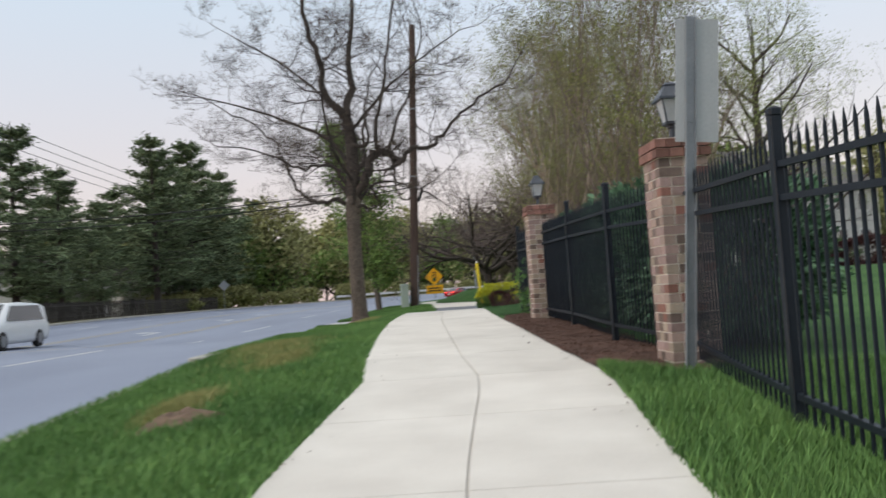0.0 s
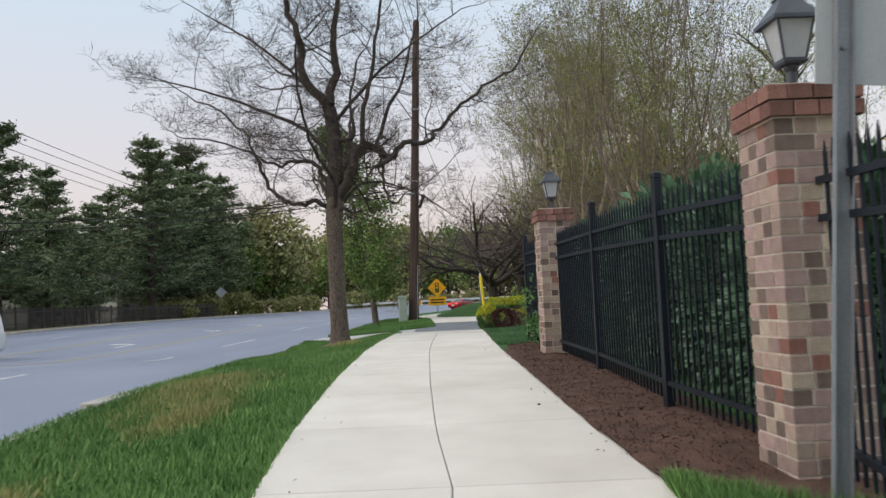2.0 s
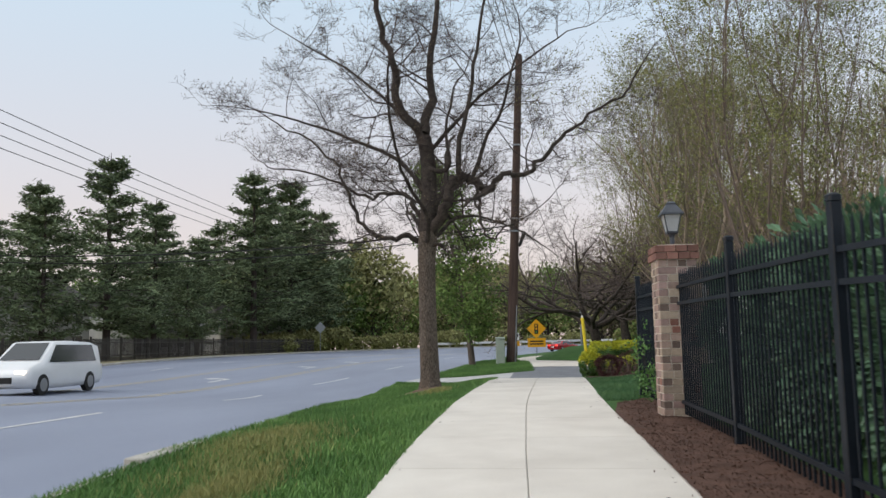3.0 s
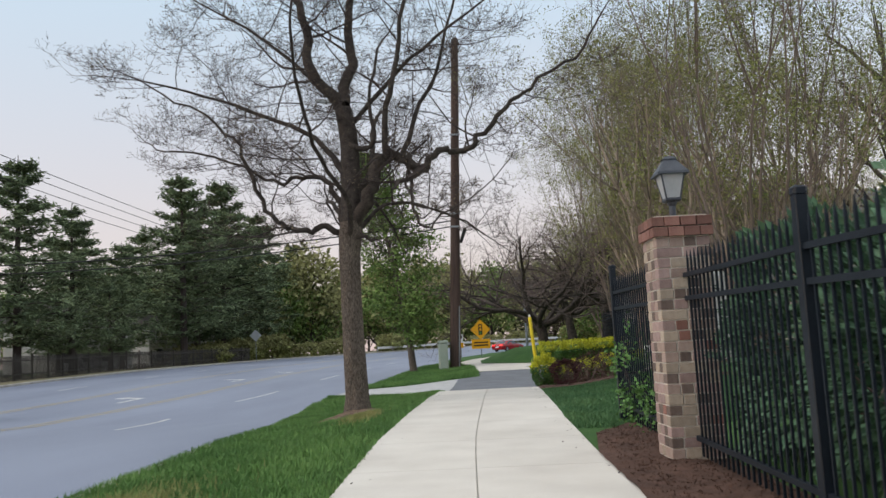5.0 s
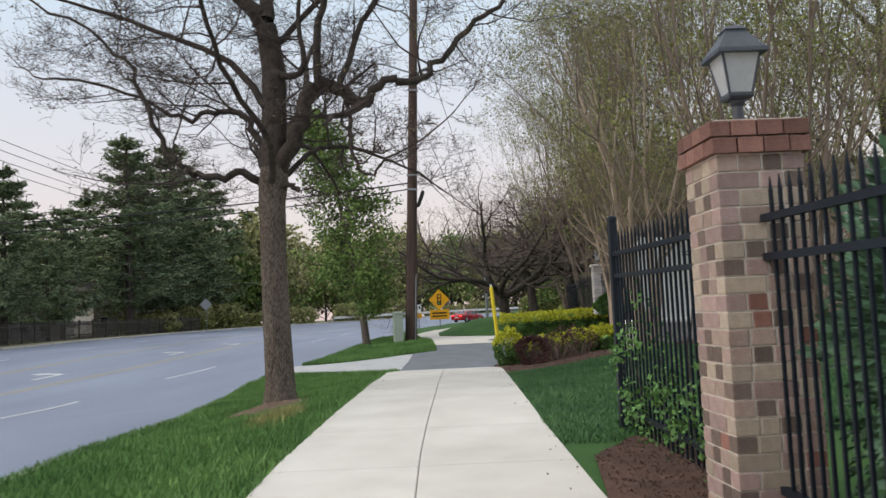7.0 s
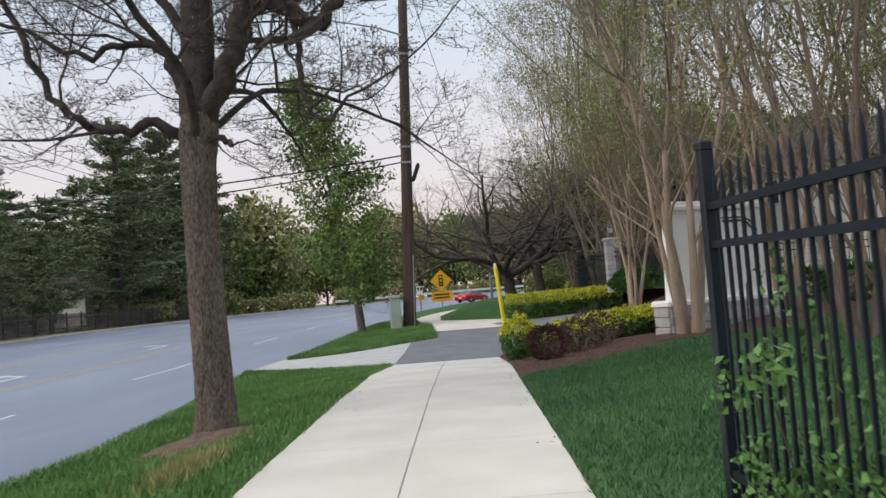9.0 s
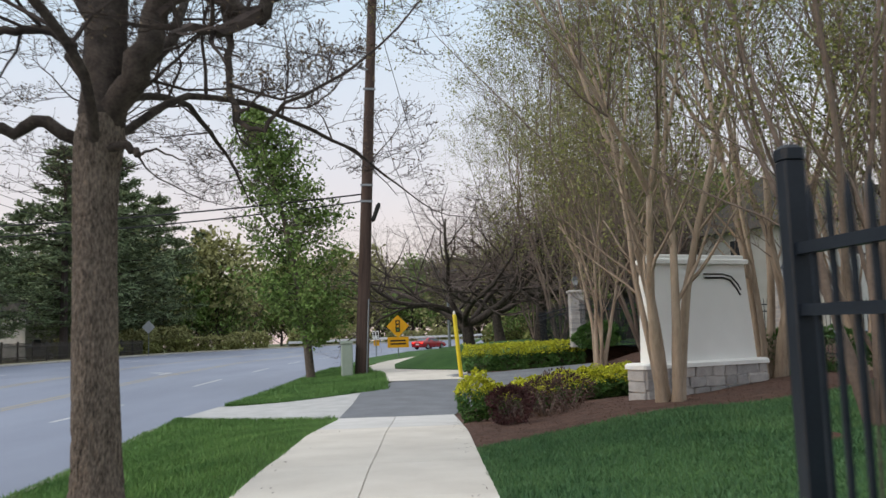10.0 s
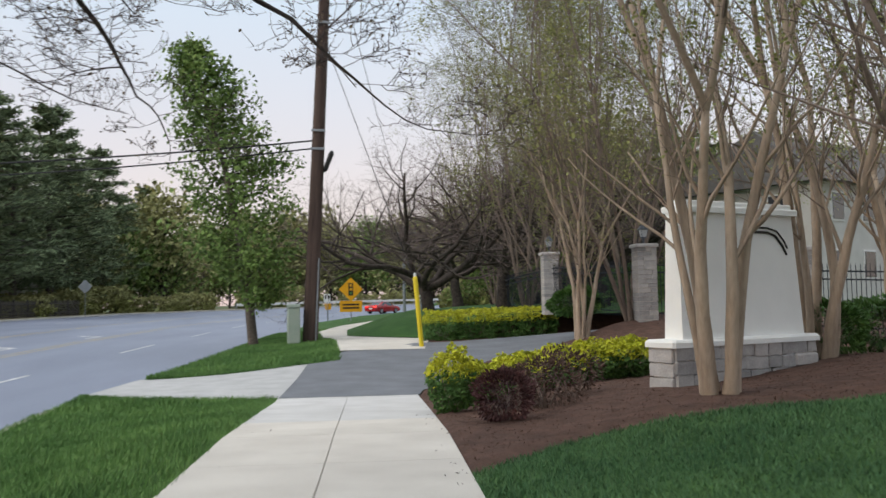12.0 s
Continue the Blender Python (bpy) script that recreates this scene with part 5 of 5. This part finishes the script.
# houses behind the pines
for k, (x, y, turn) in enumerate(((-45, 70, 20), (-44, 92, 10), (-46, 52, 30), (-42, 112, 0))):
    at = thing("house", "pale sided house glimpsed behind the pines", "house", "houses behind the pines")
    at.matrix_world = pose(x, y, road_z(far_x(y), y) + 0.1, 0, 0, turn + 60)
    part("wall", *box(-5, 5, -3.5, 3.5, 0, 4.8), M_SIDING, at)
    part("roof", [(-5.4, -4, 4.7), (5.4, -4, 4.7), (5.4, 4, 4.7), (-5.4, 4, 4.7), (-5.4, 0, 7.2), (5.4, 0, 7.2)], [(0, 1, 5, 4), (2, 3, 4, 5), (3, 0, 4), (1, 2, 5), (3, 2, 1, 0)], M_ROOF, at)
    for fx in (-3.6, -1.2, 1.2, 3.6):
        for fz in (0.8, 3.0):
            w = part("window", *box(fx - 0.5, fx + 0.5, -3.56, -3.48, fz, fz + 1.3, 0.01), M_WHITE, at)
            part("pane", *box(fx - 0.42, fx + 0.42, -3.59, -3.55, fz + 0.08, fz + 1.22), M_WINDOW, w)

# dark board fence across the road
for k in range(30):
    y = 34 + k * 2.6
    at = thing("board_fence", "dark weathered wooden fence panel under the pines", "fence", "board fence across the road")
    x0, x1 = far_x(y) - 2.6, far_x(y + 2.6) - 2.6
    z = road_z(far_x(y), y) + 0.1
    at.matrix_world = pose(x0, y, z, 0, 0, math.degrees(math.atan2(2.6, x1 - x0)))
    part("post", *box(-0.06, 0.06, -0.06, 0.06, -0.1, 1.75, 0.01), M_WOODF, at)
    for j in range(15):
        h = 1.6 + 0.02 * ((j * 7 + k) % 3)
        part("board", *box(0.08 + j * 0.165, 0.08 + j * 0.165 + 0.075, -0.012, 0.012, 0.03, h), M_WOODF, at)
    for z in (0.4, 1.3):
        part("rail", *box(0, 2.6, -0.05, -0.013, z, z + 0.08), M_WOODF, at)

# guard rail on the far bend
for k in range(11):
    y = 134 + 2.4 * k
    x0, x1 = far_x(y) - 1.2, far_x(y + 2.4) - 1.2
    at = thing("guard_rail", "pale metal guard rail at the far bend", "guard rail", "guard rails on the bend")
    run = math.hypot(x1 - x0, 2.4)
    at.matrix_world = pose(x0, y, road_z(far_x(y), y) + 0.13, 0, 0, math.degrees(math.atan2(2.4, x1 - x0)))
    part("post", *box(-0.08, 0.08, -0.06, 0.06, -0.3, 0.75), M_GALV, at)
    part("beam", *join(box(0, run, -0.10, -0.06, 0.42, 0.56), box(0, run, -0.13, -0.10, 0.56, 0.60), box(0, run, -0.10, -0.06, 0.60, 0.76)), M_WHITE, at)


# ---------------------------------------------------------------- signs
def sign_at(x, y, zc, label, category="road sign", group=""):
    at = thing("road_sign", label, category, group)
    at.location = (x, y, path_z(y) + 0.02)
    return at, zc - path_z(y) - 0.02


at, zc = sign_at(-1.52, 80, 2.76, "yellow diamond signal-ahead sign with a yellow plate below")
s = 0.86
part("post", *box(-0.04, 0.04, 0.0, 0.05, -0.3, zc + 0.6), M_GALV, at)
part("diamond", *join(([(0, -0.02, zc - s), (s, -0.02, zc), (0, -0.02, zc + s), (-s, -0.02, zc), (0, 0, zc - s), (s, 0, zc), (0, 0, zc + s), (-s, 0, zc)],
                       [(0, 1, 2, 3), (7, 6, 5, 4), (0, 4, 5, 1), (1, 5, 6, 2), (2, 6, 7, 3), (3, 7, 4, 0)])), M_YSIGN, at, "yellow diamond plate")
part("signal_symbol", *box(-0.17, 0.17, -0.028, -0.02, zc - 0.45, zc + 0.45), M_BLACK, at, "black signal housing symbol")
for dz, m in ((0.28, M_REDLIGHT), (0, M_YSIGN), (-0.28, M_IVY)):
    part("signal_dot", *moved(lathe([(0.1, 0), (0.1, 0.004)], 12), pose(0, -0.029, zc + dz, 90, 0, 0)), M_YSIGN if m is M_REDLIGHT else m, at)
part("plate", *box(-0.8, 0.8, -0.02, 0, zc - 1.62, zc - 0.82), M_YSIGN, at, "yellow rectangular plate")
for dz in (-1.1, -1.34):
    part("lettering_bar", *box(-0.6, 0.6, -0.026, -0.02, zc + dz - 0.06, zc + dz + 0.06), M_BLACK, at)
for x, y, z, w, h, m, label in ((-3.75, 90, 2.2, 0.55, 0.7, M_WHITE, "small white route sign with dark marks"), (4.4, 96, 2.5, 0.5, 0.65, M_WHITE, "small plain white road sign"), (-3.7, 90.3, 1.5, 0.5, 0.5, M_YSIGN, "small yellow warning sign")):
    at, zc = sign_at(x, y, z, label)
    part("post", *box(-0.03, 0.03, 0.0, 0.04, -0.3, zc + h / 2), M_GALV, at)
    part("plate", *box(-w / 2, w / 2, -0.02, 0, zc - h / 2, zc + h / 2), m, at)
    if m is M_WHITE and x < 0:
        part("marks", *join(box(-0.2, -0.05, -0.026, -0.02, zc - 0.05, zc + 0.25), box(0.05, 0.2, -0.026, -0.02, zc - 0.05, zc + 0.25)), M_BLACK, at)
at, zc = sign_at(-28.6, 106, 3.9, "grey back of a diamond road sign across the road")
part("post", *box(-0.03, 0.03, 0.0, 0.04, -0.3, zc + 0.3), M_GALV, at)
part("plate", [(0, -0.02, zc - 0.7), (0.7, -0.02, zc), (0, -0.02, zc + 0.7), (-0.7, -0.02, zc), (0, 0, zc - 0.7), (0.7, 0, zc), (0, 0, zc + 0.7), (-0.7, 0, zc)], [(0, 1, 2, 3), (7, 6, 5, 4), (0, 4, 5, 1), (1, 5, 6, 2), (2, 6, 7, 3), (3, 7, 4, 0)], M_ALU, at)

at = thing("utility_pole", "distant grey utility pole with a crossarm", "utility pole")
at.location = (3.2, 104, path_z(104))
part("pole", *lathe([(0.16, -0.3), (0.12, 9)], 8), M_GALV, at)
part("crossarm", *box(-1.3, 1.3, -0.08, 0.08, 8.2, 8.4), M_GALV, at)
part("crossarm", *box(-1.0, 1.0, -0.08, 0.08, 7.2, 7.4), M_GALV, at)

at = thing("traffic_light", "distant traffic light showing red", "traffic light")
at.location = (14.5, 106, path_z(106))
part("post", *lathe([(0.1, -0.3), (0.09, 5)], 8), M_GALV, at)
part("housing", *box(-0.2, 0.2, -0.3, -0.1, 3.4, 4.6, 0.03), M_BLACK, at)
part("red_lens", *moved(lathe([(0.17, 0), (0.17, 0.03)], 12), pose(0, -0.30, 4.3, 90, 0, 0)), M_REDLIGHT, at, "glowing red lens")


# ---------------------------------------------------------------- vehicles
def car(name, label, m, paint, length, width, profile, glass, wheels, wr, lights=None):
    """A vehicle: body lofted from a side profile, glazing, wheels, lamps. x ahead."""
    at = thing(name, label, "car")
    at.matrix_world = m
    n = len(profile)
    V, F = [], []
    rows = ((-1.0, 0.0), (-0.93, 1.0), (0.93, 1.0), (1.0, 0.0))
    hw = width / 2
    low = [(x, zl) for x, zl, zt, tuck in profile]
    for x, zl, zt, tuck in profile:
        belt = min(zt, 0.92 if zt > 1.0 else zt * 0.96)
        ring = [(-hw * 0.94, zl), (-hw, zl + 0.15), (-hw, belt * 0.75), (-hw * 0.97, belt), (-hw * tuck, zt - 0.03), (-hw * tuck * 0.85, zt)]
        V += [(x, a, b) for a, b in ring] + [(x, -a, b) for a, b in reversed(ring)]
    k = 12
    for j in range(n - 1):
        F += [(j * k + i, j * k + (i + 1) % k, (j + 1) * k + (i + 1) % k, (j + 1) * k + i) for i in range(k)]
    F += [tuple(range(k - 1, -1, -1)), tuple(range((n - 1) * k, n * k))]
    part("body", V, F, paint, at, "", True)
    for g in glass:
        part("window", [tuple(v) for v in g], [tuple(range(len(g)))], M_GLASS, at, "dark tinted glass")
    for x in wheels:
        for sgn in (-1, 1):
            w = part("wheel", *moved(lathe([(wr * 0.6, -0.11), (wr, -0.09), (wr, 0.09), (wr * 0.6, 0.11)], 20), pose(x, sgn * (hw - 0.09), wr, 90, 0, 0)), M_RUBBER, at)
            part("rim", *moved(lathe([(wr * 0.62, -0.118), (wr * 0.55, -0.122), (wr * 0.1, -0.105)], 14), pose(x, sgn * (hw - 0.09), wr, 90 if sgn > 0 else -90, 0, 0)), M_RIM, w)
    for nm, b, mm in lights or ():
        part(nm, *box(*b, 0.01), mm, at)
    return at


sedan = [(-2.35, 0.45, 0.75, 0.9), (-2.25, 0.3, 0.98, 0.9), (-1.7, 0.25, 1.05, 0.88), (-1.0, 0.22, 1.36, 0.72), (-0.3, 0.22, 1.45, 0.70), (0.4, 0.22, 1.40, 0.70), (1.15, 0.22, 0.98, 0.86), (1.9, 0.25, 0.86, 0.86), (2.25, 0.3, 0.70, 0.88), (2.35, 0.4, 0.6, 0.85)]
gl = [[(-1.66, -0.62, 1.07), (-1.66, 0.62, 1.07), (-1.02, 0.5, 1.375), (-1.02, -0.5, 1.375)], [(1.12, 0.62, 1.02), (1.12, -0.62, 1.02), (0.44, -0.5, 1.40), (0.44, 0.5, 1.40)]]
gl += [[(a, s * 0.875, 0.96) for a in (-1.3, 0.95)][::s] + [(a, s * 0.68, 1.36) for a in (0.35, -0.85)][::s] for s in (1, -1)]
lt = [("tail_light", (-2.34, -2.2, s * 0.62 - 0.2, s * 0.62 + 0.2, 0.74, 0.9), M_REDLIGHT) for s in (-1, 1)] + [("number_plate", (-2.37, -2.3, -0.25, 0.25, 0.55, 0.68), M_WHITE), ("bumper", (-2.4, -2.2, -0.8, 0.8, 0.35, 0.5), M_RED)]
car("red_car", "glossy red saloon car seen from behind on the road", pose(1.2, 121.0, road_z(1.2, 121.0), 0, 0, 52), M_RED, 4.7, 1.85, sedan, gl, (-1.4, 1.4), 0.33, lt)

van = [(-2.4, 0.4, 1.0, 0.92), (-2.3, 0.28, 1.62, 0.84), (-1.9, 0.25, 1.75, 0.80), (-0.5, 0.22, 1.80, 0.78), (0.5, 0.22, 1.76, 0.78), (1.35, 0.22, 1.12, 0.84), (2.1, 0.25, 0.95, 0.84), (2.4, 0.35, 0.7, 0.85)]
gv = [[(1.33, 0.7, 1.17), (1.33, -0.7, 1.17), (0.56, -0.6, 1.73), (0.56, 0.6, 1.73)]] + [[(a, s * 0.94, 1.08) for a in (-2.0, 1.1)][::s] + [(a, s * 0.80, 1.66) for a in (0.5, -1.9)][::s] for s in (1, -1)]
lv = [("head_light", (2.2, 2.38, s * 0.68 - 0.17, s * 0.68 + 0.17, 0.66, 0.82), M_HEADLIGHT) for s in (-1, 1)] + [("grille", (2.3, 2.43, -0.45, 0.45, 0.42, 0.62), M_BLACK)]
car("white_minivan", "white minivan with lit headlights coming along the road", pose(-17.6, 31.5, road_z(-17.6, 31.5), 0, 0, -88), M_CARW, 4.8, 1.95, van, gv, (-1.5, 1.5), 0.35, lv)

# ---------------------------------------------------------------- grass and litter
def blades(name, label, n, seed, spot, material, hmin, hmax, w=0.006):
    rr = np.random.default_rng(seed)
    P = spot(rr, n)
    n = len(P)
    a = rr.uniform(0, 2 * math.pi, n)
    h = rr.uniform(hmin, hmax, n)
    lean = rr.uniform(0.1, 0.9, n) * h
    b = rr.uniform(0, 2 * math.pi, n)
    d = np.stack([np.cos(a), np.sin(a), 0 * a], 1) * (w * rr.uniform(0.7, 1.6, n))[:, None]
    tip = P + np.stack([np.cos(b) * lean, np.sin(b) * lean, h], 1)
    V = np.stack([P - d, P + d, tip], 1).reshape(-1, 3)
    F = np.arange(n * 3).reshape(-1, 3)
    tagged(part(name, V, F, material), label, "grass", kind="stuff")


vl = np.vectorize(land)
vk, vswl, vswr, vf, vb = (np.vectorize(f) for f in (kerb_x, sw_l, sw_r, fence_x, bed_edge))


def verge_spot(rr, n):
    y = -8 + 44 * rr.uniform(0, 1, n) ** 1.1
    f = rr.uniform(0, 1, n)
    a, b = vk(y) + 0.07, vswl(y) + 0.02
    x = a + (b - a) * f
    return np.stack([x, y, vl(x, y) - 0.01], 1)


def lawn_spot(rr, n):
    y = rr.uniform(17.3, 28.5, n)
    x = rr.uniform(0.75, 8.5, n)
    keep = (x > vswr(y) - 0.01) & (y < vb(x) + 0.02)
    x, y = x[keep], y[keep]
    return np.stack([x, y, vl(x, y) - 0.01], 1)


def foot_spot(rr, n):
    y = rr.uniform(-8, 6.9, n)
    a, b = vswr(y) - 0.03, np.where(y > 6.42, np.vectorize(mulch_l)(y) + 0.07, vf(y) + 1.6)
    x = a + (b - a) * rr.uniform(0, 1, n)
    return np.stack([x, y, vl(x, y) - 0.01], 1)


def dry_spot(rr, n):
    c = np.array([(-2.9, 12.3, 1.1), (-3.3, 13.8, 0.8), (-2.4, 10.4, 0.5), (-2.7, 7.0, 0.4), (-2.2, 20.4, 0.35)])[rr.integers(0, 5, n)]
    x, y = c[:, 0] + rr.normal(size=n) * 0.32 * c[:, 2], c[:, 1] + rr.normal(size=n) * 0.9 * c[:, 2]
    keep = (x > vk(y) + 0.2) & (x < vswl(y))
    x, y = x[keep], y[keep]
    return np.stack([x, y, vl(x, y) - 0.005], 1)


def island_spot(rr, n):
    y = np.concatenate([rr.uniform(41.3, 62, n), rr.uniform(35.7, 37.6, n // 5)])
    lo = vk(y) + 0.17
    hi = np.array([isl_r(b) if b > 39 else apron_near(b) for b in y]) + 0.03
    x = lo + (hi - lo) * rr.uniform(0, 1, len(y))
    return np.stack([x, y, vl(x, y) + np.where(y > 39, 0.02, -0.012)], 1)


blades("grass_island", "tufted green grass round the utility pole", 45000, 5, island_spot, M_GRASS, 0.05, 0.15, 0.012)
blades("grass_verge", "long soft green grass on the verge", 260000, 1, verge_spot, M_GRASS, 0.025, 0.09)
blades("grass_lawn", "short dense deep green lawn grass", 150000, 2, lawn_spot, M_GRASS2, 0.025, 0.06)
blades("grass_fence", "shaggy green grass at the fence foot", 120000, 3, foot_spot, M_GRASS, 0.04, 0.14)
blades("dry_grass", "yellowed patches of dry grass on the verge", 17000, 4, dry_spot, M_DRYGRASS, 0.045, 0.125)


def chips(n, seed):
    rr = np.random.default_rng(seed)
    y = np.concatenate([rr.uniform(7.0, 17.3, n), rr.uniform(25.6, 34, n)])
    x = np.concatenate([rr.uniform(0.95, 2.2, n), rr.uniform(0.9, 8, n)])
    lo = np.array([mulch_l(b) if b < 20 else sw_r(b) + 0.05 for b in y])
    keep = (x > lo) & np.where(y < 20, x < vf(y) + 0.3, y > vb(x) - 0.05)
    x, y = x[keep], y[keep]
    z = np.array([mulch_z(a, b) for a, b in zip(x, y)])
    V, F = leaves(np.stack([x, y, z + 0.004], 1), 0.034, seed, 0.3, 0.6)
    tagged(part("mulch_chips", V, F, M_CHIP), "loose shredded bark chips on the beds", "mulch", kind="stuff")


chips(5000, 6)


def soil(x, y, rx, ry, h, seed, label):
    V, F = [], []
    n, m = 36, 12
    for j in range(m + 1):
        r = j / m
        for i in range(n):
            a = 2 * math.pi * i / n
            k = r * (1 + 0.5 * noise.noise((math.cos(a) * 2.5 + seed, math.sin(a) * 2.5, 0)))
            px, py = x + rx * k * math.cos(a), y + ry * k * math.sin(a)
            V.append((px, py, land(px, py) - 0.012 + h * (1 - r * r) + 0.045 * (1 - r) * noise.noise((px * 9, py * 9, seed)) + 0.02 * (1 - r) * noise.noise((px * 25, py * 25, seed))))
    for j in range(m):
        F += [(j * n + i, (j + 1) * n + i, (j + 1) * n + (i + 1) % n, j * n + (i + 1) % n) for i in range(n)]
    tagged(part("bare_soil", V, F, M_MULCH if h < 0.06 else M_SOIL, smooth=True), label, "soil", kind="structure")


M_SOIL = mat("pale_soil", (0.085, 0.055, 0.038), (0.20, 0.135, 0.095), 9, 0.95, 0.7, 40)
soil(-2.49, 6.25, 0.34, 0.4, 0.09, 1.0, "scraped mound of pale brown soil in the grass")
soil(-2.75, 22.3, 0.8, 0.75, 0.1, 2.0, "bare rooty soil round the street tree foot")
soil(kerb_x(41.8) + 0.75, 41.9, 0.4, 0.6, 0.07, 4.0, "scuffed brown soil at the tip of the grass island")
soil(4.2, 23.6, 0.22, 0.18, 0.05, 3.0, "small worn soil patch in the lawn")

drain = thing("storm_drain", "dark storm drain slot in the kerb", "drain")
drain.location = (kerb_x(12.9), 12.9, road_z(kerb_x(12.9), 12.9))
part("slot", *box(-0.006, 0.05, -0.6, 0.6, 0.01, 0.10), M_BLACK, drain)
part("lintel", *box(-0.01, 0.22, -0.75, 0.75, 0.10, 0.165, 0.015), M_KERB, drain)


rr = np.random.default_rng(12)
y = rr.uniform(2, 32, 150)
side = rr.uniform(0, 1, 150) < 0.7
x = np.where(side, vswr(y) - np.abs(rr.normal(0, 0.12, 150)), vswl(y) + np.abs(rr.normal(0, 0.2, 150)))
z = np.array([path_z(b) for b in y]) + 0.012
tagged(part("leaf_litter", *leaves(np.stack([x, y, z], 1), 0.03, 12, 0.5, 0.3, flat=0.2), M_CHIP), "scattered dry brown leaf bits on the footpath edge", "litter", kind="stuff")
